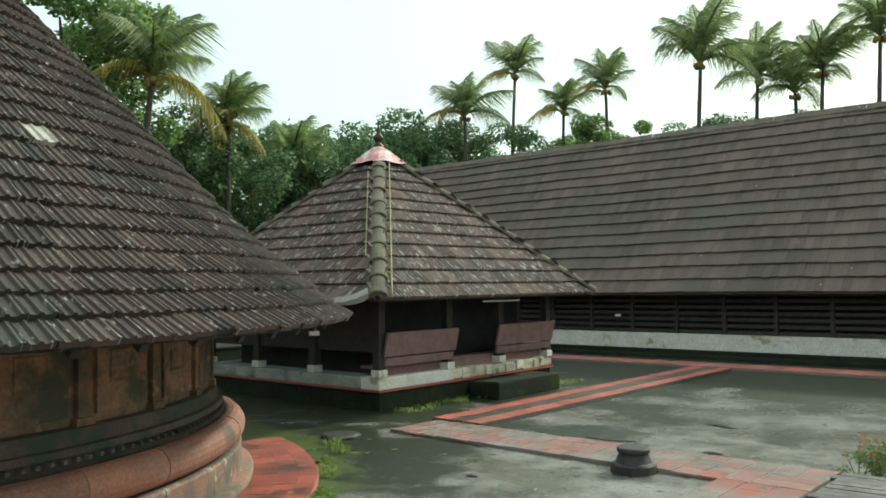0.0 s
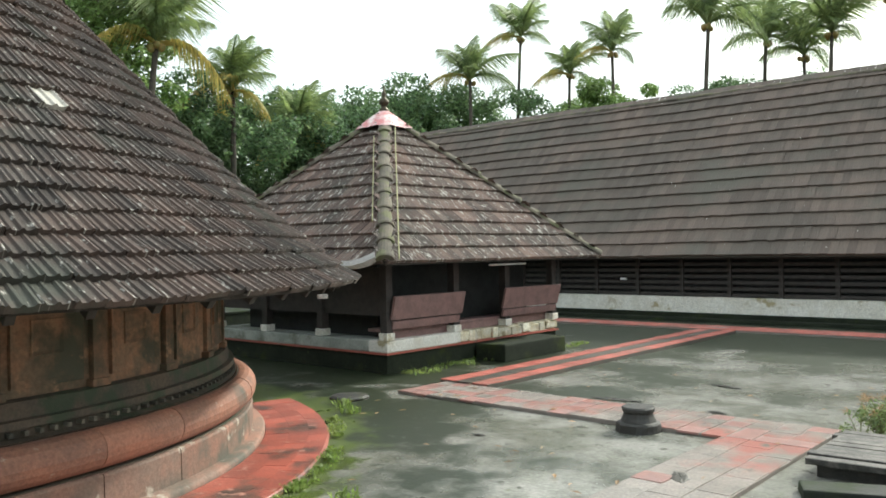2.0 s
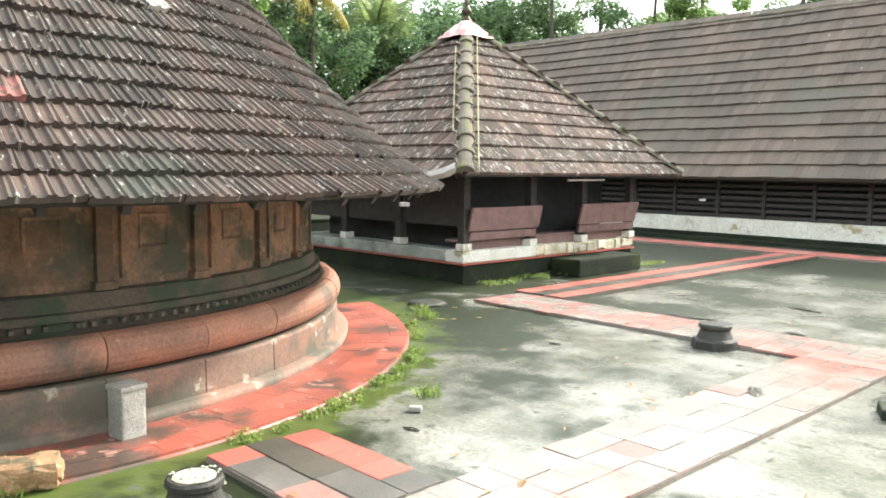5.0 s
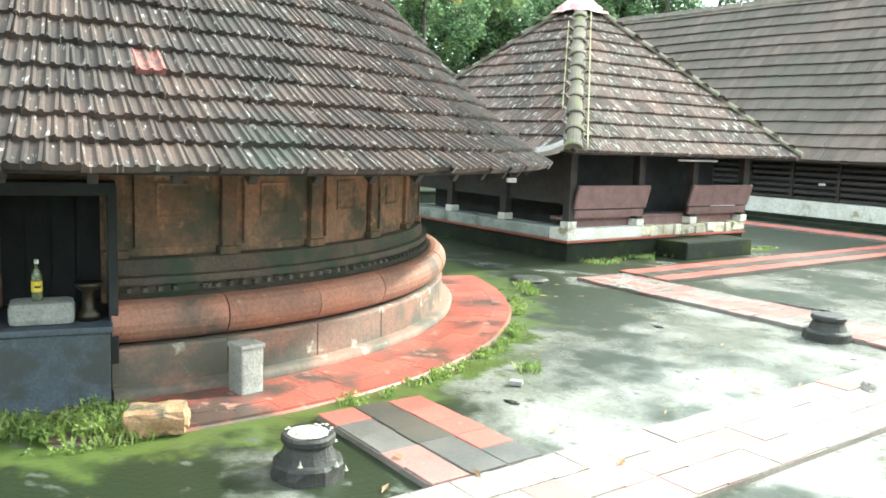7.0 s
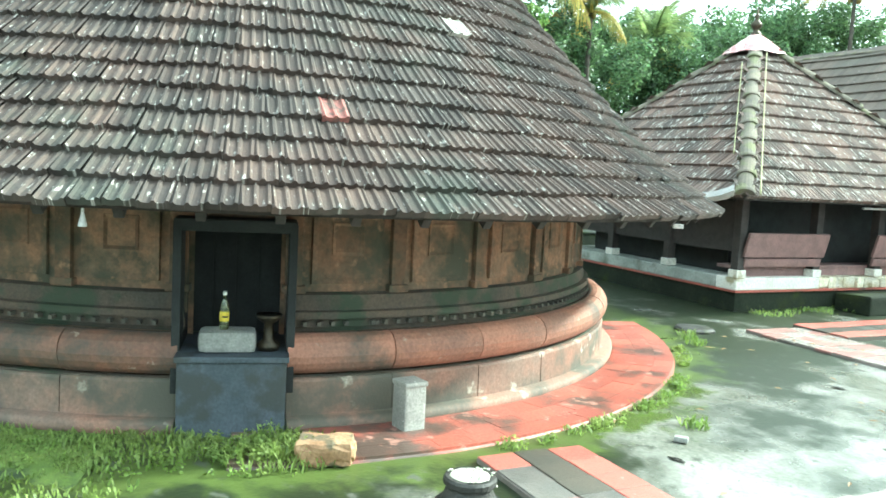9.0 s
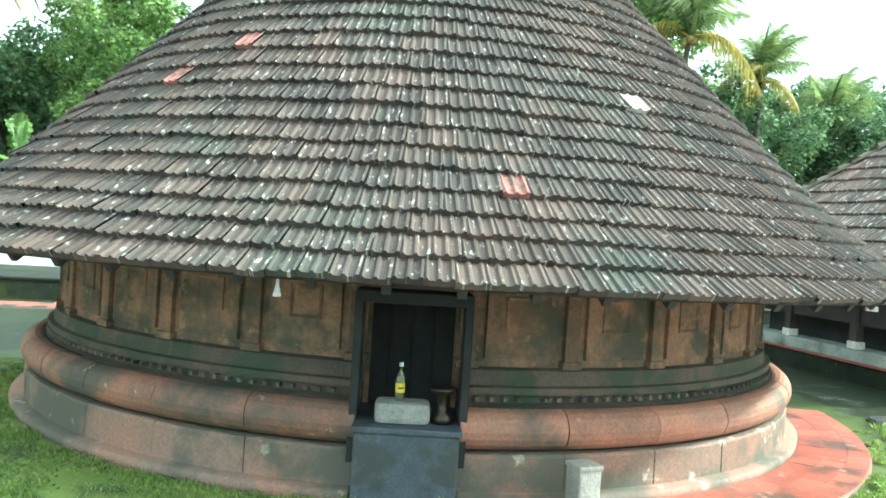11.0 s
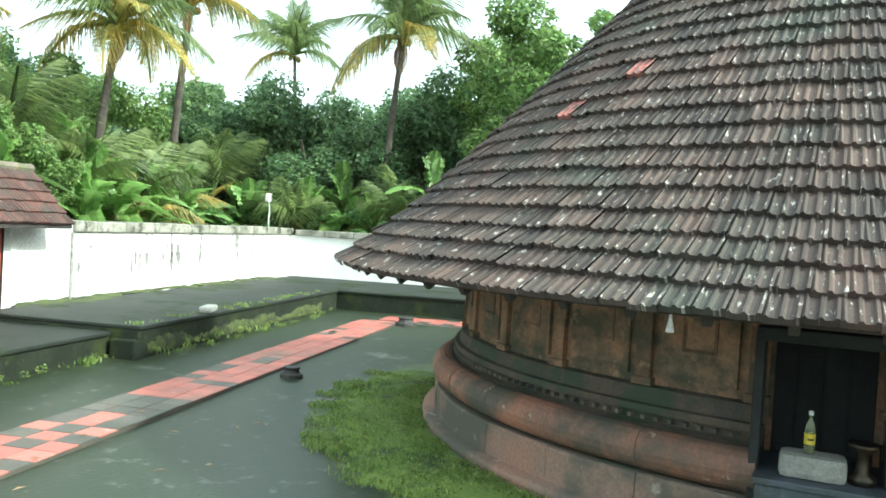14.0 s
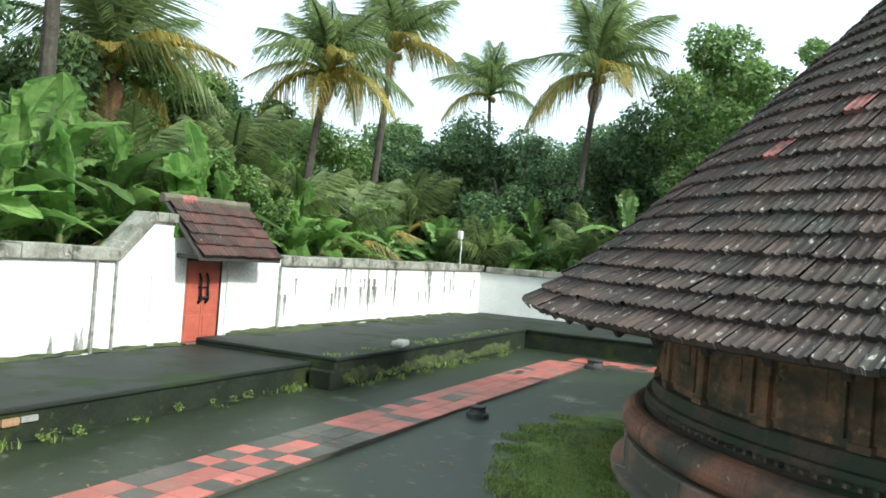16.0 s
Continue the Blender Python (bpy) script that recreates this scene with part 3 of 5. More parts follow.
# ---- pavilion ----
# limewash painted darker for the side that faces away from the sun
M_LIMEWASH_SHADE = mat("shaded_limewash", (0.42, 0.43, 0.39), (0.28, 0.30, 0.26), 2.5, 0.85, 0.4, 30, patch=(0.15, 0.16, 0.12), pscale=1.6, pcut=(0.5, 0.66))
# bare yellowish stone; the yellow also paints the sunlight on this face
M_BROKEN = mat("broken_limewash", (0.74, 0.70, 0.58), (0.56, 0.49, 0.33), 5, 0.9, 0.8, 24, patch=(0.26, 0.21, 0.12), pscale=3.4, pcut=(0.56, 0.66), vary=0.2)
PX0, PX1, PY0, PY1 = -4.7, 0.9, 8.4, 14.0
pav = thing("pavilion", (0, 0, 0), "square open pavilion with a pyramid clay tile roof", "pavilion")
PAV_Z, PAV_O, APEX = 2.04, 0.72, (-1.9, 11.2, 5.33)


def pavilion():
    bm = bmesh.new()
    box(bm, PX0 + 0.03, PX1 - 0.03, PY0 + 0.03, PY1 - 0.03, -0.05, 0.34, bevel=0.02)
    part("plinth", bm, M_PLAT, pav, "dark mossy stone plinth")
    box_part("red_line", (PX0 - 0.01, PX1 + 0.01, PY0 - 0.01, PY1 + 0.01, 0.34, 0.375), M_APRON, pav, "red painted edge line")
    bm = bmesh.new()
    box(bm, PX1 - 0.5, PX1, PY0, 10.5, 0.375, 0.60, bevel=0.03)
    part("white_edge", bm, M_WHITE_OLD, pav, "flaking limewashed plinth edge")
    box_part("broken_edge", (PX1 - 0.5, PX1 - 0.09, 10.5, PY1, 0.375, 0.585), M_BROKEN, pav, "bare broken plinth edge")
    rng = random.Random(17)
    y = 10.505
    while y < PY1 - 0.05:
        w = min(rng.uniform(0.16, 0.42), PY1 - y)
        bm = bmesh.new()
        box(bm, PX1 - 0.3, PX1 - rng.choice((0.0, 0.01, 0.03, 0.06)), y, y + w - 0.012, 0.376 + rng.choice((0, 0, 0.03, 0.06)), 0.60 - rng.choice((0.0, 0.01, 0.03, 0.05)), bevel=0.022)
        for v in bm.verts:
            v.co += noise.noise_vector(v.co * 6.0) * 0.012
        part("edge_stone", bm, M_BROKEN, pav)
        y += w
    bm = bmesh.new()
    box(bm, PX0, PX1 - 0.502, PY0, PY1, 0.375, 0.598, bevel=0.03)
    part("grimy_edge", bm, M_LIMEWASH_SHADE, pav, "limewashed plinth edge painted grey for shade")
    box_part("seat_wall", (PX1 - 0.27, PX1 - 0.21, 8.55, 13.85, 0.60, 0.738), M_BENCH, pav)
    for x, y in [(PX1 - 0.1, PY0 + 0.1), (PX1 - 0.1, 10.4), (PX1 - 0.1, 12.1), (PX1 - 0.1, PY1 - 0.1), (PX0 + 0.1, PY0 + 0.1), (-1.0, PY0 + 0.1), (-2.8, PY0 + 0.1), (PX0 + 0.1, PY1 - 0.1)]:
        p = box_part("pillar_foot", (x - 0.11, x + 0.11, y - 0.11, y + 0.11, 0.60, 0.74), M_WHITE_OLD, pav, bevel=0.015)
        q = box_part("pillar", (x - 0.085, x + 0.085, y - 0.085, y + 0.085, 0.74, 2.35), M_WOOD, pav, bevel=0.012)
    # leaning seat backs along the open side
    for y0, y1 in ((8.5, 10.5), (11.85, 13.95)):
        e = new("seat_back")
        e.parent = pav
        e.matrix_basis = pose(PX1 + 0.005, 0, 0.95, 0, 14, 0)
        box_part("board", (-0.03, 0.03, y0, y1, 0.03, 0.48), M_BENCH, e, "wide reddish wooden board", bevel=0.012)
        box_part("lower_rail", (-0.03, 0.03, y0 + 0.05, y1 - 0.05, -0.15, 0.0), M_BENCH, e, bevel=0.01)
    box_part("seat_slab", (PX1 - 0.6, PX1 - 0.2, 8.5, 13.9, 0.74, 0.80), M_BENCH, pav, bevel=0.012)
    # black box added inside to imitate the deep shade under the roof
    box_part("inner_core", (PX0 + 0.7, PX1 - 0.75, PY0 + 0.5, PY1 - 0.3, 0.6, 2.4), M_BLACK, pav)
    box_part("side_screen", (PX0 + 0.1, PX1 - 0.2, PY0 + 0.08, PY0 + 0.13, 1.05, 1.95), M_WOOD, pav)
    for i in range(2):
        box_part("beam", (PX0, PX1, (PY0 + 0.02, PY1 - 0.2)[i], (PY0 + 0.2, PY1 - 0.02)[i], 2.2, 2.36), M_WOOD, pav, bevel=0.01)
        box_part("beam", ((PX0 + 0.02, PX1 - 0.2)[i], (PX0 + 0.2, PX1 - 0.02)[i], PY0 + 0.2, PY1 - 0.2, 2.2, 2.36), M_WOOD, pav, bevel=0.01)
    # roof shell
    x0, x1, y0, y1, z = PX0 - PAV_O, PX1 + PAV_O, PY0 - PAV_O, PY1 + PAV_O, PAV_Z
    v = [(x0, y0, z - 0.04), (x1, y0, z - 0.04), (x1, y1, z - 0.04), (x0, y1, z - 0.04), (APEX[0], APEX[1], APEX[2] - 0.03)]
    mesh_ob("roof_shell", v, [(0, 1, 4), (1, 2, 4), (2, 3, 4), (3, 0, 4)], M_ROOF_IN, pav)
    frames = []
    rng = np.random.RandomState(9)
    corners = [np.array(c) for c in ((x0, y0, z), (x1, y0, z), (x1, y1, z), (x0, y1, z))]
    ap = np.array(APEX)
    for s in range(4):
        a, b = corners[s], corners[(s + 1) % 4]
        ac = (b - a) / np.linalg.norm(b - a)
        foot = a + ac * ((ap - a) @ ac)
        up = ap - foot
        H = np.linalg.norm(up)
        up /= H
        nrm = np.cross(ac, up)
        W = np.linalg.norm(b - a)
        row = -0.03
        while row < H - 0.25:
            left, right = W * row / H / 2 if row > 0 else 0, W - (W * row / H / 2 if row > 0 else 0)
            n = int((right - left) / 0.212)
            for i in range(n):
                o = a + ac * (left + (i + 0.5) * (right - left) / n) + up * (row + rng.normal(0, 0.006)) + nrm * abs(rng.normal(0, 0.005))
                frames.append([*o, *(ac + up * rng.normal(0, 0.01)), *up, *nrm, (right - left) / n / 0.215])
            row += 0.375
        # hip tiles over the edge from corner a
        d = ap - a
        hl = np.linalg.norm(d)
        m = int(hl / 0.56)
        hip_me = None
        rot = Vector(d).to_track_quat('Y', 'Z').to_matrix().to_4x4()
        for i in range(m):
            if hip_me is None:
                prof, fc = [], []
                for yy, rr in ((0.0, 0.165), (0.04, 0.175), (0.12, 0.16), (0.66, 0.115)):
                    for q in range(9):
                        ang = math.pi * q / 8
                        prof.append((rr * math.cos(ang), yy, rr * 0.75 * math.sin(ang) - 0.03))
                for r in range(3):
                    for q in range(8):
                        fc.append((r * 9 + q, r * 9 + q + 1, r * 9 + q + 10, r * 9 + q + 9))
                fc.append(tuple(range(9)))
                ob = mesh_ob("hip_tile", prof, fc, M_RIDGE, pav)
                hip_me = ob.data
            else:
                ob = new("hip_tile", hip_me)
                ob.parent = pav
            p = a + d * ((i * 0.56 + rng.uniform(-0.03, 0.03)) / hl) + np.array([rng.uniform(-0.012, 0.012), 0, 0.05 + rng.uniform(0, 0.015)])
            ob.matrix_basis = Matrix.Translation(p) @ rot @ Matrix.Rotation(rng.uniform(-0.05, 0.05), 4, 'Z')
    lay("roof_tiles", frames, 0.215, 0.44, M_TILE_PAV, pav, 0.06, 0.8)
    # cap and finial
    cv, cf = lathe([(0.60, APEX[2] - 0.27), (0.54, APEX[2] - 0.21), (0.3, APEX[2] + 0.02), (0.15, APEX[2] + 0.12), (0.08, APEX[2] + 0.17)], 24)
    cv = [(x * (1 + 0.12 * math.cos(4 * math.atan2(y, x) - math.pi) * (z < APEX[2] - 0.1)), y * (1 + 0.12 * math.cos(4 * math.atan2(y, x) - math.pi) * (z < APEX[2] - 0.1)),
           z + (0.05 * noise.noise(Vector((x * 5, y * 5, 1))) if z < APEX[2] - 0.1 else 0)) for x, y, z in cv]
    mesh_ob("roof_cap", cv, cf, M_REDCLOTH, pav, "faded red and white sheet cap")
    fin = [(0.11, 0.0), (0.12, 0.06), (0.07, 0.10), (0.06, 0.15), (0.11, 0.20), (0.12, 0.26), (0.06, 0.33), (0.04, 0.38), (0.06, 0.42), (0.03, 0.48), (0.012, 0.62)]
    mesh_ob("finial", *lathe([(r, APEX[2] + 0.12 + h) for r, h in fin], 20, centre=APEX[:2]), M_BRONZE, pav, "dark bronze finial", True)
    for o in (o for o in pav.children if o.name.startswith("roof_cap")):
        o.matrix_basis = Matrix.Translation((APEX[0], APEX[1], 0))
    # rope down the near hip
    a, d = corners[1], ap - corners[1]
    pts = [tuple(a + d * t + np.array([0.17, 0.17, 0.06 + 0.02 * math.sin(t * 40)])) for t in np.linspace(0.0, 0.97, 30)]
    mesh_ob("rope", *tube(pts, [0.014] * 30, 6), M_CABLE, pav, "yellowish rope along the hip", True)
    pts = [tuple(a + d * t + np.array([-0.16, -0.16, 0.07 + 0.02 * math.sin(t * 33)])) for t in np.linspace(0.2, 0.8, 24)]
    mesh_ob("rope", *tube(pts, [0.012] * 24, 6), M_CABLE, pav, "", True)
    # gutter under the eave on the shrine side
    g = [(-0.02, 0.09), (-0.02, 0.0), (0.06, -0.06), (0.16, -0.06), (0.2, 0.06)]
    vv, ff = [], []
    for i, x in enumerate(np.linspace(x0 + 0.2, x1 - 0.1, 24)):
        t = max(0.0, (x - (x1 - 0.9)) / 0.8)
        for gy, gz in g:
            vv.append((x, y0 - 0.12 + gy, z - 0.05 + gz + 0.16 * t * t))
    for i in range(23):
        for q in range(4):
            ff.append((i * 5 + q, i * 5 + q + 1, i * 5 + q + 6, i * 5 + q + 5))
    mesh_ob("gutter", vv, ff, M_METAL, pav, "white sheet metal gutter with a bent end")


pavilion()

# ---- the long hall ----
HX0, HX1, HY, HALL_EAVE, RIDGE_Y, RIDGE_Z = -18.0, 20.0, 21.6, 1.95, 26.0, 7.6
hall = thing("long_hall", (0, 0, 0), "long dark slatted hall with a tall clay tile roof", "building")


def long_hall():
    box_part("step", (HX0, HX1, 21.0, 21.62, -0.05, 0.10), M_PLAT, hall, "mossy stone step", bevel=0.02)
    box_part("base_wall", (HX0, HX1, 21.4, 21.62, 0.10, 0.22), M_PLAT, hall)
    box_part("low_wall", (HX0, HX1, 21.55, 21.9, 0.22, 0.70), M_WHITE_OLD, hall, "limewashed low wall", bevel=0.02)
    # black sheet close behind the slats stands for the dark interior
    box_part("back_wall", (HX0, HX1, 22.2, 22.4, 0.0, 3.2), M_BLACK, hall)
    x = HX0 + 0.4
    post_me = None
    slat_me = None
    while x < HX1 - 0.4:
        if post_me is None:
            ob = box_part("post", (-0.06, 0.06, 21.66, 21.78, 0.66, 2.7), M_WOOD, hall, bevel=0.01)
            post_me = ob.data
        else:
            ob = new("post", post_me)
            ob.parent = hall
        ob.matrix_basis = pose(x, 0, 0)
        if -8 < x < 12:
            for k in range(7):
                if slat_me is None:
                    sl = box_part("slat", (0.06, 1.44, 21.70, 21.735, 0.0, 0.10), M_WOOD, hall, bevel=0.006)
                    slat_me = sl.data
                else:
                    sl = new("slat", slat_me)
                    sl.parent = hall
                sl.matrix_basis = pose(x, 0, 0.72 + 0.185 * k)
        x += 1.5
    e = 20.85
    v = [(HX0, e, HALL_EAVE - 0.05), (HX1, e, HALL_EAVE - 0.05), (HX1, RIDGE_Y, RIDGE_Z - 0.04), (HX0, RIDGE_Y, RIDGE_Z - 0.04),
         (HX1, 2 * RIDGE_Y - e, HALL_EAVE), (HX0, 2 * RIDGE_Y - e, HALL_EAVE)]
    mesh_ob("roof_shell", v, [(0, 1, 2, 3), (3, 2, 4, 5)], M_TILE_HALL, hall)
    mesh_ob("gable_wall", [(HX0 + 0.3, 22.4, 0), (HX0 + 0.3, 2 * RIDGE_Y - 22.4, 0), (HX0 + 0.3, 2 * RIDGE_Y - 22.4, 3.2), (HX0 + 0.3, RIDGE_Y, RIDGE_Z - 0.2), (HX0 + 0.3, 22.4, 3.2)],
            [(0, 1, 2, 3, 4)], M_WHITE_OLD, hall)
    box_part("rear_wall", (HX0 + 0.3, HX1, 29.4, 29.6, 0, 3.2), M_WHITE_OLD, hall)
    up = np.array([0, RIDGE_Y - e, RIDGE_Z - HALL_EAVE])
    H = np.linalg.norm(up)
    up = up / H
    ac = np.array([1.0, 0, 0])
    nrm = np.cross(ac, up)
    rng = np.random.RandomState(5)
    frames, row = [], -0.03
    while row < H - 0.2:
        off = rng.rand() * 0.22
        for i in range(int((HX1 - HX0) / 0.222) - 1):
            x = HX0 + 0.11 + off + i * 0.222
            sag = 0.03 * math.sin(x * 0.7) + 0.02 * math.sin(x * 1.9 + row)
            o = np.array([x, e, HALL_EAVE]) + up * (row + rng.normal(0, 0.006)) + nrm * (abs(rng.normal(0, 0.006)) + sag * 0.4)
            frames.append([*o, *(ac + up * rng.normal(0, 0.01)), *up, *nrm, 1.02])
        row += 0.53
    lay("roof_tiles", frames, 0.22, 0.60, M_TILE_HALL, hall, 0.075, 0.4)
    rid = None
    x = HX0
    while x < HX1:
        if rid is None:
            prof, fc = [], []
            for xx, rr in ((0.0, 0.13), (0.44, 0.115)):
                for q in range(7):
                    an = math.pi * q / 6
                    prof.append((xx, rr * math.cos(an), rr * 0.8 * math.sin(an)))
            fc = [(q, q + 1, q + 8, q + 7) for q in range(6)] + [tuple(range(6, -1, -1))]
            ob = mesh_ob("ridge_tile", prof, fc, M_RIDGE, hall)
            rid = ob.data
        else:
            ob = new("ridge_tile", rid)
            ob.parent = hall
        ob.matrix_basis = pose(x, RIDGE_Y, RIDGE_Z - 0.01 + 0.012 * math.sin(x * 5), 0, 0, random.uniform(-1.5, 1.5))
        x += 0.40


long_hall()

# ---- boundary walls, gate and platforms ----
WY, WX = -13.0, -14.4
WEST = -13.67                                   # face of the west wall
SKEW = radians(0.14)
GATE = (-0.530, -13.177)                       # where the gate stands


def south(ob, dy=0.0):
    """Sets a thing of the south side, built about x -1.3, against the gate."""
    ob.matrix_basis = Matrix.Translation((GATE[0], GATE[1] + dy, 0)) @ Matrix.Rotation(SKEW, 4, 'Z') @ Matrix.Translation((1.3, -WY, 0)) @ ob.matrix_basis
    return ob


def skewed(x, y):
    """The y of a spot at the foot of the platforms, and its x shifted with the gate."""
    return y + GATE[1] - WY + 0.14 + (x - GATE[0]) * math.tan(SKEW)


def grounds(x, y):
    """Spots in the gardens south and west of the court."""
    c, q = math.cos(0.0810), math.sin(0.0810)
    return (11.205 + c * (x - 11.248) - q * (y - -3.472), -2.665 + q * (x - 11.248) + c * (y - -3.472)) if y < 9 else (x, y)


def boundary():
    wall_y = thing("wall_south", (0, 0, 0), "limewashed boundary wall with mouldy coping", "wall", kind="structure")
    for a, b in ((-14.6, -3.6), (0.72, 14.0)):
        box_part("wall_body", (a, b, WY - 0.35, WY, -0.05, 1.86), M_WHITE, wall_y)
        x = a
        while x < b - 0.05:
            w = min(random.uniform(0.7, 1.15), b - x)
            box_part("coping_stone", (x + 0.006, x + w - 0.006, WY - 0.42, WY + 0.07, 1.86, 2.08 + random.uniform(-0.015, 0.015)), M_COPING, wall_y, bevel=0.025)
            x += w
    # raised piece with sloping shoulders round the gate
    v = [(0.72, 0), (0.72, 1.86), (-0.01, 2.55), (-0.45, 2.55), (-0.45, 1.98), (-0.45, 0)]
    pts = [(x, WY, z) for x, z in v] + [(x, WY - 0.35, z) for x, z in v]
    n = len(v)
    mesh_ob("shoulder", pts, [tuple(range(n - 1, -1, -1)), tuple(range(n, 2 * n))] + [(i, (i + 1) % n, n + (i + 1) % n, n + i) for i in range(n)], M_WHITE, wall_y)
    box_part("wall_body", (-0.83, -0.45, WY - 0.35, WY, -0.05, 2.3), M_WHITE, wall_y)
    box_part("wall_body", (-3.6, -1.79, WY - 0.35, WY, -0.05, 2.02), M_WHITE, wall_y)
    box_part("wall_body", (-1.79, -0.83, WY - 0.35, WY - 0.02, 1.93, 2.3), M_WHITE, wall_y)
    bm = bmesh.new()
    d = Matrix.Translation((0.37, WY - 0.17, 2.24)) @ Euler((0, radians(43.4), 0)).to_matrix().to_4x4()
    box(bm, -0.54, 0.54, -0.25, 0.24, -0.02, 0.16, bevel=0.03, turn=d)
    part("shoulder_coping", bm, M_COPING, wall_y)
    for a, b in ((-0.48, -0.24), (-0.23, 0.01)):
        box_part("coping_stone", (a, b, WY - 0.42, WY + 0.08, 2.55, 2.72), M_COPING, wall_y, bevel=0.025)
    for x, w, h in ((1.18, 0.05, 1.86), (0.78, 0.04, 1.86), (-0.06, 0.14, 2.5), (-2.0, 0.16, 1.98), (-3.58, 0.05, 1.86)):
        box_part("pilaster_strip", (x - w / 2, x + w / 2, WY + 0.002, WY + 0.045, 0.35, h), M_STAIN if w < 0.1 else M_WHITE, wall_y, bevel=0.008)
    rng = random.Random(3)
    for cx, n, hi in ((-3.95, 3, 1.55), (-6.0, 8, 1.3), (-7.3, 14, 1.35), (-8.3, 6, 1.35), (-10.4, 12, 1.2), (-12.0, 6, 1.2), (-14.0, 6, 1.5), (1.35, 3, 0.85), (1.6, 4, 0.8)):
        for k in range(n):
            x = cx + rng.uniform(-0.45, 0.45)
            if x < -14.2:
                continue
            z1 = rng.choice((1.83, 1.6, 1.4, 1.25)) if hi > 1 else hi
            z0 = max(0.62, z1 - rng.uniform(0.3, 0.9)) if hi > 1 else 0.42
            w = rng.uniform(0.012, 0.07)
            zz = np.linspace(z0, z1, 6)
            vs = [(x + rng.uniform(-0.012, 0.012) - w * (i / 5 if hi > 1 else 1 - i / 5), WY + 0.003, z) for i, z in enumerate(zz)] + \
                 [(x + rng.uniform(-0.012, 0.012) + w * (i / 5 if hi > 1 else 1 - i / 5), WY + 0.003, z) for i, z in enumerate(zz)]
            mesh_ob("stain", vs, [(i, i + 6, i + 7, i + 1) for i in range(5)], M_STAIN, wall_y, "black damp streak")
    wall_x = thing("wall_west", (0, 0, 0), "limewashed boundary wall with mouldy coping", "wall", kind="structure")
    box_part("wall_body", (WEST - 0.35, WEST, WY - 0.5, 26, -0.05, 1.84), M_WHITE, wall_x)
    y = WY
    while y < 26:
        box_part("coping_stone", (WEST - 0.42, WEST + 0.07, y + 0.006, y + 0.99, 1.84, 2.04 + random.uniform(-0.01, 0.01)), M_COPING, wall_x, bevel=0.025)
        y += 1.0
    # closing wall and floor behind the walker
    w3 = tagged(box_part("wall_east", (14.0, 14.3, -13.4, 30, -0.05, 3.2), M_WHITE_OLD), "plain limewashed wall", "wall", kind="structure")
    # gate
    gate = thing("gate_roof", (0, 0, 0), "small lean-to clay tile roof over the gate", "roof")
    gx0, gx1, gy0, gy1, gz0, gz1 = -2.75, -0.45, WY + 0.62, WY - 0.3, 2.02, 2.98
    a = np.array([gx0, gy0, gz0])
    ac = np.array([1.0, 0, 0])
    up = np.array([0, gy1 - gy0, gz1 - gz0])
    H = np.linalg.norm(up)
    up /= H
    frames, row = [], -0.02
    rng2 = np.random.RandomState(2)
    nrm = np.cross(up, ac)
    nrm = nrm if nrm[2] > 0 else -nrm
    me = one_tile(0.215, 0.33, M_TILE_G)
    while row < H - 0.1:
        for i in range(10):
            o = a + ac * (0.115 + i * 0.222) + up * (row + rng2.normal(0, 0.006)) + nrm * abs(rng2.normal(0, 0.006))
            ob = new("roof_tile", me)
            ob.parent = gate
            ob.matrix_basis = basis([*o, *(-ac), *up, *nrm, 1.0])
        row += 0.26
    vv = [(gx0, gy0, gz0 - 0.03), (gx1, gy0, gz0 - 0.03), (gx1, gy1, gz1 - 0.02), (gx0, gy1, gz1 - 0.02)]
    pts = vv + [(x, y, z - 0.05) for x, y, z in vv]
    mesh_ob("roof_board", pts, [(0, 1, 2, 3), (7, 6, 5, 4), (0, 4, 5, 1), (1, 5, 6, 2), (2, 6, 7, 3), (3, 7, 4, 0)], M_WOOD, gate)
    for i in range(6):
        ob = mesh_ob("ridge_tile", *tube([(gx0 + 0.38 * i, gy1 - 0.02, gz1 + 0.03), (gx0 + 0.38 * i + 0.42, gy1 - 0.02, gz1 + 0.02)], [0.1, 0.085], 8), M_TILE_RED if i == 4 else M_RIDGE, gate)
    for x in (gx0 + 0.2, gx1 - 0.15):
        box_part("bracket", (x - 0.04, x + 0.04, WY - 0.02, WY + 0.5, 1.96, 2.03), M_WOOD, gate, bevel=0.008)
    door = thing("gate_door", (0, 0, 0), "closed red painted double-leaf wooden gate door", "door")
    for x0, x1 in ((-1.775, -1.318), (-1.312, -0.852)):
        lf = box_part("door_leaf", (x0, x1, WY - 0.09, WY - 0.04, 0.425, 1.90), M_DOOR, door, bevel=0.006)
        for z0 in (0.5, 0.97, 1.43):
            box_part("door_panel", (x0 + 0.06, x1 - 0.06, WY - 0.042, WY - 0.028, z0, z0 + 0.40), M_DOOR, lf, bevel=0.006)
        hx = x1 - 0.09 if x1 < -1.31 else x0 + 0.09
        hp = [(hx, WY - 0.03, 1.12), (hx - 0.02, WY + 0.02, 1.2), (hx, WY + 0.02, 1.4), (hx, WY + 0.02, 1.55), (hx, WY - 0.03, 1.68)]
        mesh_ob("handle", *tube(hp, [0.028, 0.03, 0.022, 0.03, 0.024], 8), M_IRON, lf, "black iron pull handle", True)
        mesh_ob("handle_knob", *tube([(hx + (0.06 if x1 < -1.31 else -0.06), WY - 0.03, 1.22), (hx, WY + 0.015, 1.22)], [0.03, 0.035], 8), M_IRON, lf)
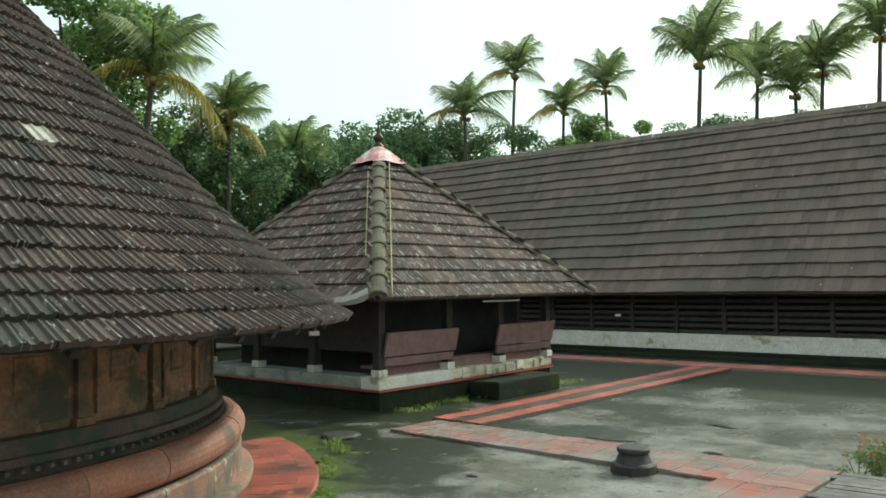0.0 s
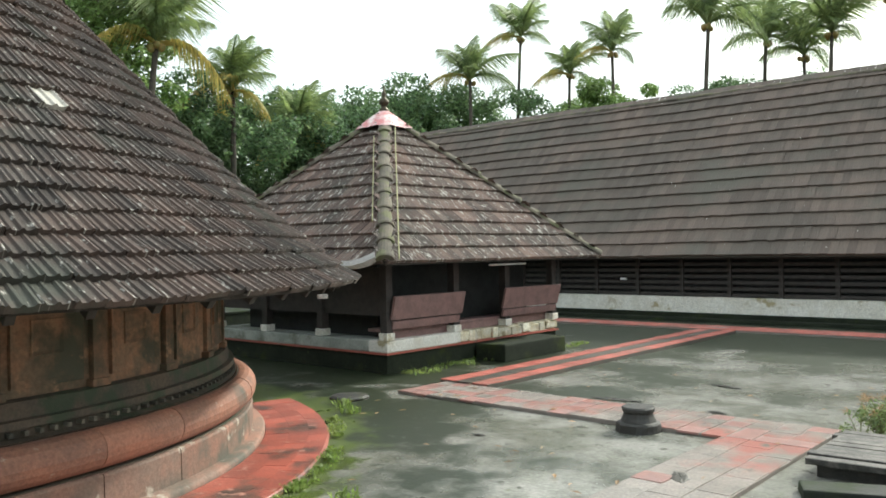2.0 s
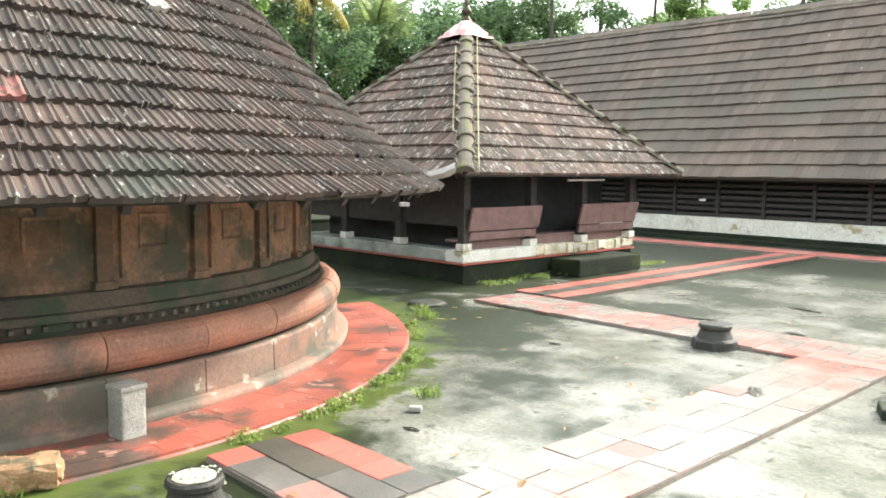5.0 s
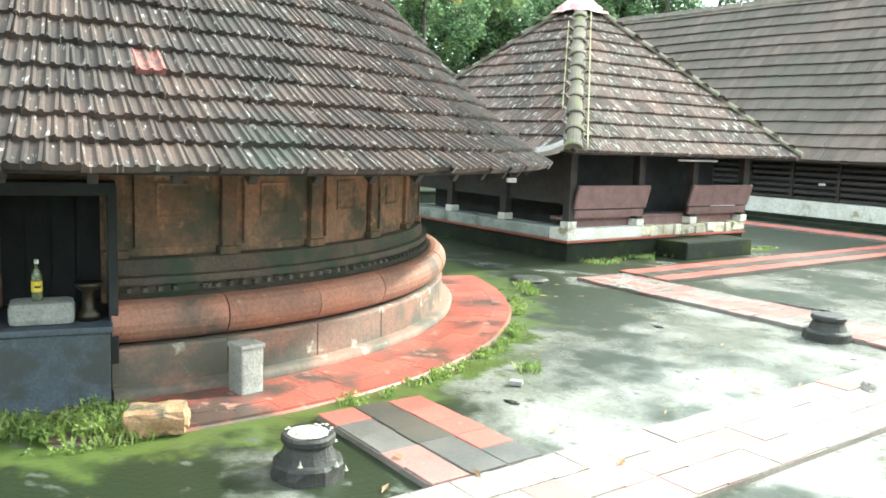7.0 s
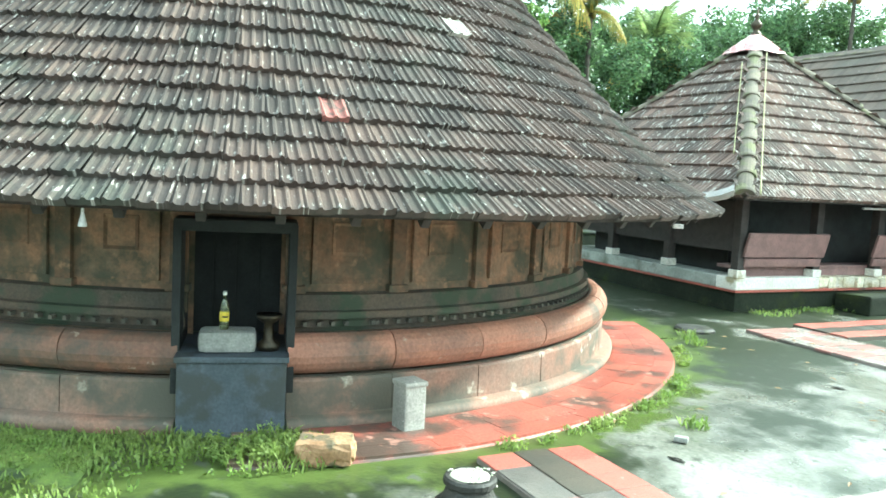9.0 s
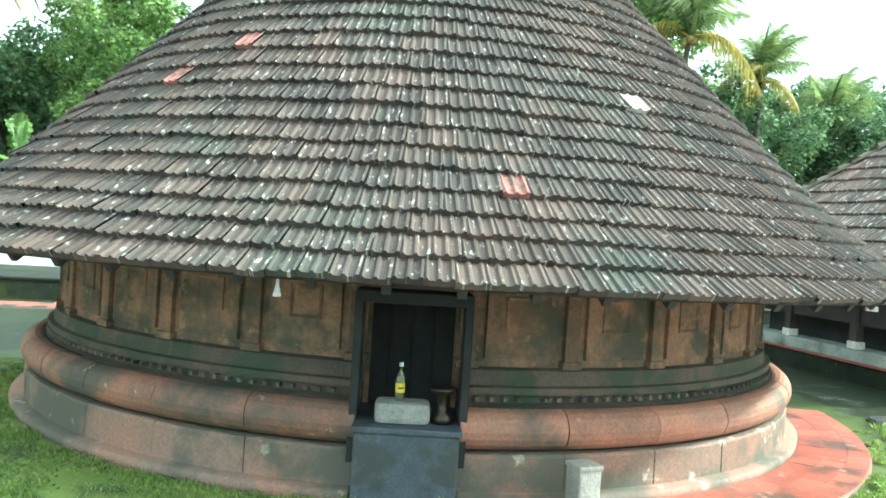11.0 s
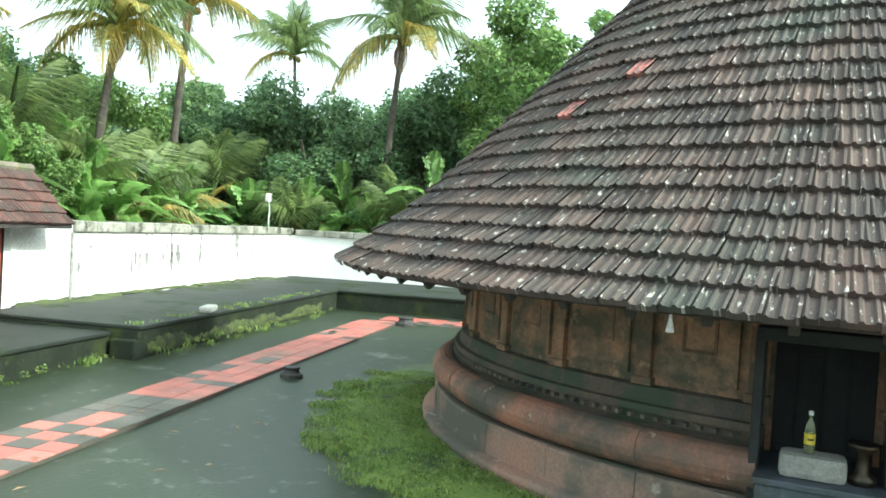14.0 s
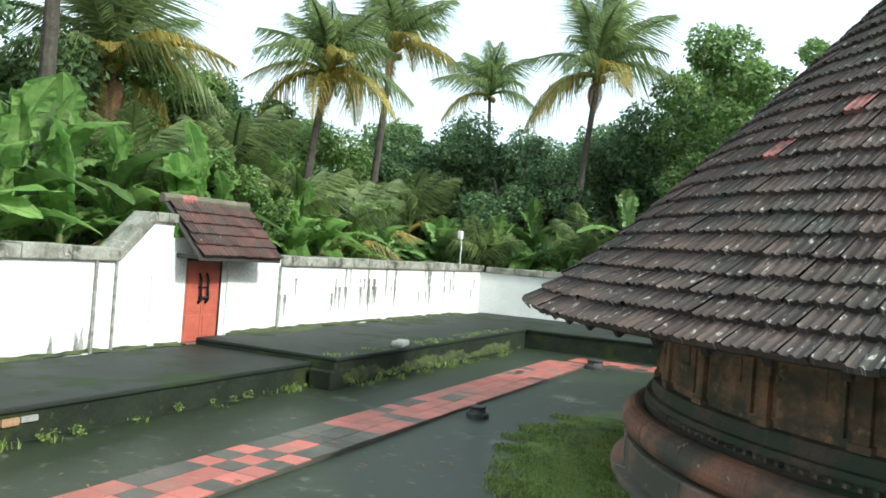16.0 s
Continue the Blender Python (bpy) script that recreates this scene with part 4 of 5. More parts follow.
    box_part("latch_bar", (-1.42, -1.20, WY - 0.028, WY - 0.005, 1.40, 1.43), M_IRON, door)
    for x in (-1.80, -0.85):
        box_part("door_frame", (x, x + 0.022, WY - 0.16, WY - 0.005, 0.42, 1.95), M_WOOD, door, bevel=0.005)
    box_part("door_frame", (-1.80, -0.828, WY - 0.16, WY - 0.005, 1.905, 1.95), M_WOOD, door, bevel=0.005)
    box_part("door_sill", (-1.86, -0.80, WY - 0.2, WY + 0.16, 0.40, 0.425), M_MOULD, door, bevel=0.006)
    # black plate added for the dark behind the door leaves
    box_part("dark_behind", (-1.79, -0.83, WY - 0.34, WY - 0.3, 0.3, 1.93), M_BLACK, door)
    for e in (wall_y, gate, door):
        south(e)


M_TILE_G = mat("gate_clay_tile", (0.105, 0.046, 0.036), (0.06, 0.036, 0.03), 3, 0.8, 0.4, 50, patch=(0.06, 0.05, 0.04), pscale=3, pcut=(0.5, 0.65),
               spots=(0.45, 0.42, 0.36), scut=(0.68, 0.72), sscale=14, vary=0.35)
boundary()


def platforms():
    for nm, dims, z in (("platform_near", (-1.05, 12.0, WY, -10.45), 0.40), ("platform_far", (WX, -1.05, WY, -9.95), 0.52), ("platform_end", (WEST, -9.61, -10.40, 18.0), 0.514)):
        p = thing(nm, (0, 0, 0), "raised dark concrete platform with mossy edges", "platform", kind="structure")
        x0, x1, y0, y1 = dims
        box_part("platform_body", (x0, x1 - 0.03 if nm == "platform_end" else x1, y0, y1 - 0.04 if nm != "platform_end" else y1, -0.05, z - 0.07), M_PLAT, p)
        bm = bmesh.new()
        box(bm, x0, x1, y0, y1, z - 0.066, z, bevel=0.02)
        part("platform_slab", bm, M_PLAT_TOP, p, "dark cement slab")
        if nm == "platform_near":
            rng = random.Random(23)
            for k in range(7):                  # bare bricks where the render has fallen off
                x = 4.15 + 0.23 * k
                box_part("brick", (x + 0.006, x + 0.218, y1 - 0.06, y1 - 0.025 + rng.uniform(0, 0.02), 0.2 + rng.uniform(-0.01, 0.01), 0.275), M_BRICK if k % 3 else M_GREYSTONE, p, bevel=0.008)
        if nm != "platform_end":
            south(p, 0.14)
    b = tagged(box_part("broken_corner", (-1.6, -0.95, -10.42, -9.98, -0.03, 0.30), M_PLAT, bevel=0.03), "mossy stone block at the platform step", "block", kind="structure")
    south(b, 0.14)


platforms()


# ---- paved bands ----

def tile_piece(material):
    bm = bmesh.new()
    box(bm, -0.152, 0.152, -0.152, 0.152, -0.03, 0.0, bevel=0.006)
    me = bpy.data.meshes.new("paving_tile")
    bm.to_mesh(me)
    bm.free()
    me.materials.append(material)
    return me


PIECES = [tile_piece(m) for m in (M_PAVE, M_PAVE_RED, M_PAVE_DARK, M_PAVE_PINK, M_PAVE_GREY)]


def band(name, x0, x1, y0, y1, choose, label, z=0.045, bed=M_JOINT):
    e = thing(name, (0, 0, 0), label, "paving", kind="structure")
    box_part("paving_bed", (x0, x1, y0, y1, -0.04, z - 0.012), bed, e)
    nx, ny = max(1, round((x1 - x0) / 0.31)), max(1, round((y1 - y0) / 0.31))
    rng = random.Random(name)
    for i in range(nx):
        for j in range(ny):
            k = choose(i, j, nx, ny, rng)
            if k is None:
                continue
            ob = new("paving_tile", PIECES[k])
            ob.parent = e
            sx, sy = (x1 - x0) / nx / 0.31, (y1 - y0) / ny / 0.31
            ob.matrix_basis = pose(x0 + (i + 0.5) * (x1 - x0) / nx, y0 + (j + 0.5) * (y1 - y0) / ny, z + rng.uniform(-0.004, 0.003),
                                   rng.uniform(-0.5, 0.5), rng.uniform(-0.5, 0.5), 90 * rng.randint(0, 3)) @ Matrix.Diagonal((sx, sy, 1, 1))
    return e


def pale(i, j, nx, ny, r):
    return 3 if r.random() < 0.04 else 0


def edged(i, j, nx, ny, r):
    return 3 if (j == 0 and r.random() < 0.3) or r.random() < 0.12 or (i < 6 and r.random() < 0.4) else 0


def lanes(i, j, nx, ny, r):
    return 1 if i != 1 else 2


def redpath(i, j, nx, ny, r):
    x = -8.3 + 16.85 * i / nx if nx > ny else -6.0
    p = 0.68 if x > 3.2 else (0.12 if x > 1.7 else (0.5 if x > 0.2 else (0.62 if x > -1.5 else 0.9)))
    return 1 if r.random() < p else 2


def strip(i, j, nx, ny, r):
    return ((1, 2, 1), (4, 2, 1), (4, 2, 1), (3, 4, 1), (3, 4, 4))[min(i, 4)][j]


def all_red(i, j, nx, ny, r):
    return 1 if r.random() < 0.9 else 3


band("paving_band", 2.45, 8.65, 7.10, 8.2, edged, "worn pale paving tiles with red patches")
band("paving_band", 7.67, 8.65, -8.9, 7.08, pale, "worn pale paving tiles with red patches")
south(band("paving_band", -8.3, 7.6, -8.72, -7.77, redpath, "red and dark brown paving tiles laid in checks", bed=M_PAVE_DARK), 0.27)
band("paving_band", -8.71, -7.78, -8.28, 8.2, redpath, "red paving tiles along the far side of the court", 0.04)
band("paving_band", -4.0, 13.5, 18.7, 19.65, all_red, "red paving tiles along the foot of the hall", 0.06)
band("paving_strip", 6.15, 7.65, 0.5, 1.46, strip, "red, grey and dark paving tiles leading to the shrine")
band("paving_strip", 2.35, 3.37, 8.22, 18.4, lanes, "two red lanes of paving tiles with a dark lane between", 0.075, M_PAVE_DARK)


# ---- stones and small things in the court ----
def stone_stump(at, r, h, name="offering_stone", label="low black granite offering stone with a lotus foot", top=None, rz=0):
    e = thing(name, at, label, "stone", "offering stones round the shrine", rz=rz)
    prof = [(r * 1.02, -0.03), (r * 1.0, h * 0.10), (r * 0.98, h * 0.30), (r * 0.92, h * 0.37), (r * 0.80, h * 0.40), (r * 0.72, h * 0.56), (r * 0.66, h * 0.72), (r * 0.67, h * 0.78),
            (r * 0.74, h * 0.82), (r * 0.74, h * 0.94), (r * 0.69, h), (0.01, h + 0.002)]
    body = mesh_ob("stone_body", *lathe(prof, 24), M_STONE, e)
    for v in body.data.vertices:                # worn and chipped
        k = 1 + 0.05 * noise.noise(Vector(v.co) * 14.0 + Vector(at)) + 0.03 * math.cos(8 * math.atan2(v.co.y, v.co.x)) * (v.co.z < h * 0.36)
        v.co.x *= k
        v.co.y *= k
    if top:
        rng = random.Random(5)
        blob = []
        mesh_ob("ash_layer", *lathe([(r * 0.56, h + 0.001), (r * 0.47, h + 0.009), (0.001, h + 0.012)], 16), M_FLOWER, e, "grey ash and petal layer")
        for k in range(26):
            a, q = rng.uniform(0, 6.28), r * 0.66 * math.sqrt(rng.random())
            s = rng.uniform(0.008, 0.017)
            blob.append(lathe([(0.001, h + 0.012), (s, h + 0.014), (s * 0.7, h + 0.014 + s * 0.4), (0.001, h + 0.016 + s * 0.5)], 6, centre=(q * math.cos(a), q * math.sin(a))))
        for a, q, z in ((0.4, 0.99, 0.09), (1.5, 0.80, 0.17), (5.6, 0.97, 0.12), (2.9, 0.78, 0.20), (0.9, 1.05, 0.02)):
            s = 0.018
            blob.append(lathe([(0.001, z), (s, z + 0.006), (s * 0.5, z + 0.016), (0.001, z + 0.05)], 5, centre=(q * r * math.cos(a), q * r * math.sin(a))))
        tagged(mesh_ob("petals", *merge(blob), M_FLOWER, e, "scattered pale petals and ash"), kind="stuff")
    return e


stone_stump((7.0, -0.01, 0), 0.235, 0.27, label="black granite offering stone strewn with pale petals", top=True)
stone_stump((6.68, 6.98, 0), 0.27, 0.29, rz=22)
stone_stump((-0.10, -7.32, 0), 0.17, 0.16, rz=10)
stone_stump((-7.36, -7.49, 0), 0.25, 0.2, rz=10)

flat = thing("flat_stone", (2.16, 6.34, 0), "low flat dark stone on the mossy court floor", "stone")
mesh_ob("stone_slab", *lathe([(0.30, -0.03), (0.31, 0.03), (0.27, 0.055), (0.15, 0.06), (0.001, 0.05)], 9), M_STONE, flat)
post = thing("stone_post", (5.30, 0.28, 0), "short weathered square stone post on the red walk", "post", rz=9)
bm = bmesh.new()
box(bm, -0.105, 0.105, -0.105, 0.105, -0.02, 0.42, bevel=0.02)
part("post_body", bm, M_GREYSTONE, post)
box_part("post_head", (-0.115, 0.115, -0.115, 0.115, 0.40, 0.445), M_GREYSTONE, post, bevel=0.015)

bm = bmesh.new()
box(bm, -0.22, 0.22, -0.13, 0.13, 0, 0.19)
bmesh.ops.subdivide_edges(bm, edges=bm.edges[:], cuts=5, use_grid_fill=True)
for v in bm.verts:
    n3 = noise.noise_vector(v.co * 7.0)
    far = (abs(v.co.x) / 0.22) ** 4 + (abs(v.co.y) / 0.13) ** 4 + (abs(v.co.z - 0.095) / 0.095) ** 4
    v.co = Vector((v.co.x, v.co.y, v.co.z - 0.095)) * (1.0 if far < 1.3 else 0.9) + Vector((0, 0, 0.095)) + n3 * 0.022
brick = tagged(part("laterite_block", bm, M_BRICK), "rough orange laterite block lying in the grass", "block")
brick.matrix_basis = pose(5.80, -0.60, 0.0, 2, -3, 66)
rock = tagged(box_part("small_stone", (-0.06, 0.06, -0.04, 0.04, 0, 0.05), M_GREYSTONE, None, "", 0.015), "small loose grey stone on the court floor", "stone")
rock.matrix_basis = pose(6.25, 2.45, 0.0, 0, 0, 40)

M_OLDWOOD = mat("weathered_grey_timber", (0.10, 0.09, 0.08), (0.03, 0.028, 0.025), 7, 0.6, 0.8, 30, vary=0.3)
ledge = thing("timber_stack", (9.35, 6.75, 0), "low stack of weathered grey timber beside the paving", "timber", rz=3)
part("bearer", box(bmesh.new(), -0.40, 1.3, -0.55, -0.33, -0.02, 0.13, bevel=0.015), M_STONE, ledge)
part("bearer", box(bmesh.new(), -0.40, 1.3, 0.45, 0.67, -0.02, 0.13, bevel=0.015), M_STONE, ledge)
rng = random.Random(41)
for i in range(9):
    bm = box(bmesh.new(), -0.46 + rng.uniform(-0.05, 0.05), 1.35, -0.68 + 0.165 * i, -0.53 + 0.165 * i, 0.131, 0.20 + rng.uniform(-0.012, 0.012), bevel=0.01)
    part("plank", bm, M_OLDWOOD, ledge)
for k, (x, y, L, rz) in enumerate(((9.55, 5.72, 0.55, 24), (9.95, 5.35, 0.45, 40))):
    slab = thing("stone_slab", (x, y, 0), "rough dark stone slab lying beside the paving", "slab", rz=rz)
    bm = box(bmesh.new(), -L, L, -0.17, 0.17, -0.02, 0.09, bevel=0.02)
    for v in bm.verts:
        v.co += noise.noise_vector(v.co * 5.0 + Vector((k, 0, 0))) * 0.018
    part("slab_body", bm, M_PLAT_TOP, slab)


def clods():
    """Dark wet rags of earth and leaf mould lying on the floor."""
    rng = random.Random(77)
    for x, y, L, w, a in ((5.4, 8.6, 0.42, 0.09, 5), (8.05, 5.2, 0.22, 0.09, -60), (7.0, 8.55, 0.14, 0.05, 0), (6.6, 2.1, 0.08, 0.03, 15), (5.3, 5.6, 0.09, 0.035, 10), (6.3, 10.6, 0.3, 0.07, -10), (-4.83, -8.41, 0.3, 0.10, 8)):
        v, f = lathe([(1.0, 0.0), (0.86, 0.006), (0.5, 0.011), (0.001, 0.012)], 18)
        v = [(px * L * (1 + 0.45 * noise.noise(Vector((px * 2.2 + x, py * 2.2 + y, 0)))), py * w * (1 + 0.6 * noise.noise(Vector((px * 2.7 + y, py * 2.7, 4)))), pz * (1 + rng.uniform(-0.4, 0.4))) for px, py, pz in v]
        ob = tagged(mesh_ob("clod", v, f, M_CLOD), "flat dark clod of wet earth on the floor", "clod", "clods on the court floor")
        ob.matrix_basis = pose(x, y, 0.044 if (7.67 < x < 8.65 and y < 8.2) or 7.1 < y < 8.2 or x < 0 else 0.002, 0, 0, a)


M_CLOD = mat("wet_leaf_mould", (0.05, 0.043, 0.032), (0.03, 0.028, 0.02), 9, 0.5, 0.8, 40)
clods()
mound = thing("mossy_block", (0.75, 12.4, 0), "low mossy stone block beside the pavilion", "block")
bm = bmesh.new()
box(bm, 0.2, 0.95, -1.5, 0.7, -0.03, 0.34, bevel=0.04)
for v in bm.verts:
    v.co += noise.noise_vector(v.co * 4.0) * 0.02
part("block_body", bm, M_PLAT, mound)

# things in the niche
NM = Matrix.Rotation(NICHE_A, 4, 'Z')


def in_niche(x, y, z=0.656):
    p = NM @ Vector((x, y, z))
    return (p.x, p.y, p.z)


tube_light = thing("tube_light", (1.28, 11.6, 1.93), "white fluorescent tube under the pavilion eave", "lamp")
part("tube_body", box(bmesh.new(), -0.025, 0.025, -0.62, 0.62, -0.02, 0.02, bevel=0.015), M_METAL, tube_light)
for y in (-0.5, 0.5):
    box_part("bracket", (-0.012, 0.012, y - 0.012, y + 0.012, 0.02, 0.36), M_WOOD, tube_light)

bottle = thing("bottle", in_niche(4.95, -0.08), "clear glass oil bottle with a yellow label", "bottle")
mesh_ob("bottle_body", *lathe([(0.001, 0.18), (0.035, 0.18), (0.038, 0.20), (0.038, 0.36), (0.03, 0.40), (0.014, 0.43), (0.014, 0.47), (0.001, 0.47)], 20), M_GLASS, bottle, "", True)
mesh_ob("label_band", *lathe([(0.0392, 0.25), (0.0392, 0.33)], 20), M_YELLOW, bottle, "yellow label with unreadable print", True)
mesh_ob("print_bar", *lathe([(0.0400, 0.28), (0.0400, 0.295)], 8, -0.6, 0.6), M_IRON, bottle)
mesh_ob("bottle_cap", *lathe([(0.001, 0.465), (0.017, 0.465), (0.017, 0.495), (0.001, 0.495)], 14), M_METAL, bottle, "white cap")
bowl = thing("stone_trough", in_niche(4.93, -0.06), "rough grey stone block on the niche sill", "stone", rz=-12)
bm = bmesh.new()
box(bm, -0.14, 0.14, -0.22, 0.24, 0.0, 0.18, bevel=0.05)
part("trough_body", bm, M_GREYSTONE, bowl)
pot = thing("stone_pot", in_niche(4.9, 0.28), "small dark stone lamp on the niche sill", "lamp")
mesh_ob("lamp_body", *lathe([(0.001, 0.0), (0.09, 0.0), (0.10, 0.05), (0.05, 0.09), (0.04, 0.22), (0.10, 0.27), (0.11, 0.30), (0.04, 0.29), (0.001, 0.29)], 20), M_BRONZE, pot, "", True)

bulb = thing("hanging_bulb", (5.50, -2.29, 1.88), "white bulb hanging from the shrine eave", "bulb")
mesh_ob("bulb_cord", *tube([(0, 0, 0.06), (0, 0, -0.05)], [0.006, 0.006], 6), M_IRON, bulb)
mesh_ob("bulb_glass", *lathe([(0.009, -0.03), (0.013, -0.07), (0.028, -0.14), (0.03, -0.155), (0.001, -0.16)], 16), M_METAL, bulb, "", True)
clip = thing("lamp_fitting", (2.68, 5.40, 1.62), "small white lamp fitting under the shrine eave", "lamp", rz=60)
bm = bmesh.new()
box(bm, -0.07, 0.07, -0.04, 0.04, -0.03, 0.03, bevel=0.01)
part("fitting_body", bm, M_METAL, clip)
box_part("fitting_arm", (-0.01, 0.01, -0.01, 0.01, 0.03, 0.33), M_WOOD, clip)

pole = thing("garden_lamp", (-12.35, -13.37, 2.06), "thin bent pole with a small white lamp on the wall", "lamp")
mesh_ob("pole", *tube([(0, 0, 0), (0.02, 0, 0.3), (-0.06, -0.02, 0.6), (0.04, -0.02, 0.82)], [0.016] * 4, 8), M_METAL, pole)
part("lamp_head", box(bmesh.new(), -0.02, 0.14, -0.1, 0.04, 0.8, 1.06, bevel=0.03), M_METAL, pole)
box_switch = thing("lamp_fitting", (-1.5, 21.5, 1.2), "small white lamp fitting on the hall front", "lamp")
bm = bmesh.new()
box(bm, -0.1, 0.1, -0.03, 0.03, 0.0, 0.07, bevel=0.01)
part("fitting_body", bm, M_METAL, box_switch)
box_part("fitting_arm", (-0.012, 0.012, 0.0, 0.18, 0.07, 0.09), M_WOOD, box_switch)
rag = tagged(box_part("sack", (-0.3, 0.3, -0.12, 0.12, 0, 0.12), M_GREYSTONE, None, "", 0.05), "crumpled pale sacking on the platform edge", "sack")
rag.matrix_basis = pose(-2.78, -10.16, 0.52, 0, 0, 15)


# ---- plants ----
def blade_tuft(rng, cx, cy, r, n, h, z=0.0):
    v, f = [], []
    for i in range(n):
        a, q = rng.uniform(0, 6.28), r * math.sqrt(rng.random())
        x, y = cx + q * math.cos(a), cy + q * math.sin(a)
        b = rng.uniform(0, 6.28)
        L, w, lean = h * rng.uniform(0.5, 1.2), rng.uniform(0.004, 0.010), rng.uniform(0.2, 1.1)
        dx, dy = math.cos(b), math.sin(b)
        o = len(v)
        v += [(x - dy * w, y + dx * w, z), (x + dy * w, y - dx * w, z), (x + dx * L * lean * 0.5 + dy * w, y + dy * L * lean * 0.5 - dx * w, z + L * 0.7),
              (x + dx * L * lean * 0.5 - dy * w, y + dy * L * lean * 0.5 + dx * w, z + L * 0.7), (x + dx * L * lean, y + dy * L * lean, z + L * 0.9)]
        f += [(o, o + 1, o + 2, o + 3), (o + 3, o + 2, o + 4)]
    return v, f


def leaf_cloud(rng, blobs, n, size, flat=0.6):
    """Leaves spread through a set of clumps (centre, radius)."""
    v, f = [], []
    tot = sum(r * r for _, r in blobs)
    for c, r in blobs:
        for i in range(int(n * r * r / tot)):
            d = Vector((rng.gauss(0, 1), rng.gauss(0, 1), rng.gauss(0, 1)))
            d.normalize()
            q = r * (0.55 + 0.45 * rng.random() ** 0.6) * (1 + 0.25 * noise.noise(d * 2.3 + Vector(c)))
            p = Vector(c) + Vector((d.x * q, d.y * q, d.z * q * 0.8))
            t = Vector((rng.gauss(0, 1), rng.gauss(0, 1), rng.gauss(0, 0.6) - 0.3)).normalized()
            nrm = (d * 0.7 + Vector((rng.gauss(0, 0.6), rng.gauss(0, 0.6), 0.5))).normalized()
            s = t.cross(nrm).normalized()
            L, w = size * rng.uniform(0.6, 1.3), size * rng.uniform(0.22, 0.4)
            o = len(v)
            v += [p, p + t * L * 0.5 + s * w, p + t * L, p + t * L * 0.5 - s * w]
            f.append((o, o + 1, o + 2, o + 3))
    return v, f


def weeds():
    rng = random.Random(8)
    tufts = []
    spots = [(9, 0.5), (12.5, 0.35), (17, 0.9), (19.5, 1.0), (22, 0.6), (27, 1.0), (29, 0.8), (34, 0.5), (38, 0.8), (41, 0.4), (50, 1.0), (53, 1.0), (57, 0.8)]
    for d, k in spots:                      # in patches along the foot of the red walk
        for i in range(4):
            a = radians(d + rng.uniform(-1.3, 1.3))
            r = 5.95 + rng.uniform(0, 0.12)
            tufts.append(blade_tuft(rng, r * math.cos(a), r * math.sin(a), 0.08, int(22 * k), 0.05))
    for i in range(9):                      # a clump below the niche, thinner further on
        tufts.append(blade_tuft(rng, 5.55 + rng.uniform(-.2, .2), -0.95 + rng.uniform(-.28, .25), 0.15, 26, 0.17))
    herbs = [((5.5 + rng.uniform(-.22, .3), -1.0 + rng.uniform(-.4, .3), rng.uniform(0.03, 0.13)), rng.uniform(0.05, 0.12)) for i in range(26)]
    for i in range(40):
        a = radians(rng.uniform(-28, -8))
        herbs.append(((rng.uniform(5.3, 6.1) * math.cos(a), 5.7 * math.sin(a), 0.03), rng.uniform(0.03, 0.08)))
    for i in range(46):
        a, r = radians(rng.choice(spots)[0] + rng.gauss(0, 0.9)), rng.uniform(5.95, 6.1)
        herbs.append(((r * math.cos(a), r * math.sin(a), 0.03), rng.uniform(0.03, 0.06)))
    for i in range(34):
        x = rng.uniform(-9, 6)
        herbs.append(((x, skewed(x, -9.9 if x < -0.28 else -10.38) + rng.uniform(0.0, 0.1), rng.uniform(0.02, 0.15)), rng.uniform(0.03, 0.09)))
    tufts.append(leaf_cloud(rng, herbs, 5200, 0.035))
    for i in range(34):
        a = radians(rng.uniform(-26, -4))
        r = rng.uniform(5.25, 6.0)
        tufts.append(blade_tuft(rng, r * math.cos(a), r * math.sin(a), 0.16, rng.randint(12, 55), rng.uniform(0.05, 0.12)))
    for i in range(260):                    # lawn round the far side
        a = radians(rng.uniform(-100, -20))
        r = 5.22 + 1.25 * rng.random() ** 1.3
        tufts.append(blade_tuft(rng, r * math.cos(a), r * math.sin(a), 0.2, 60, 0.05))
    for x, y in ((5.93, 2.89), (2.7, 5.75), (3.0, 5.6), (2.45, 5.95)):
        tufts.append(blade_tuft(rng, x, y, 0.14, 70, 0.09))
    for i in range(60):
        tufts.append(blade_tuft(rng, rng.uniform(0.95, 1.4), rng.uniform(8.6, 14.5), 0.15, 20, 0.07))
    for i in range(34):                     # at the foot of the platforms
        x = rng.uniform(-9, 6)
        y = skewed(x, -9.9 if x < -0.28 else -10.4) + rng.uniform(0.0, 0.22)
        tufts.append(blade_tuft(rng, x, y, 0.14, rng.randint(5, 26), rng.uniform(0.04, 0.14)))
    for i in range(36):
        x = rng.uniform(-9.2, -0.43)
        tufts.append(blade_tuft(rng, x, skewed(x, -10.0) + rng.uniform(-0.3, 0.0), 0.12, 12, 0.05, 0.52))
    ob = mesh_ob("grass", *merge(tufts), M_GRASS)
    tagged(ob, "grass and small weeds along walls and edges", "grass", kind="stuff")


weeds()


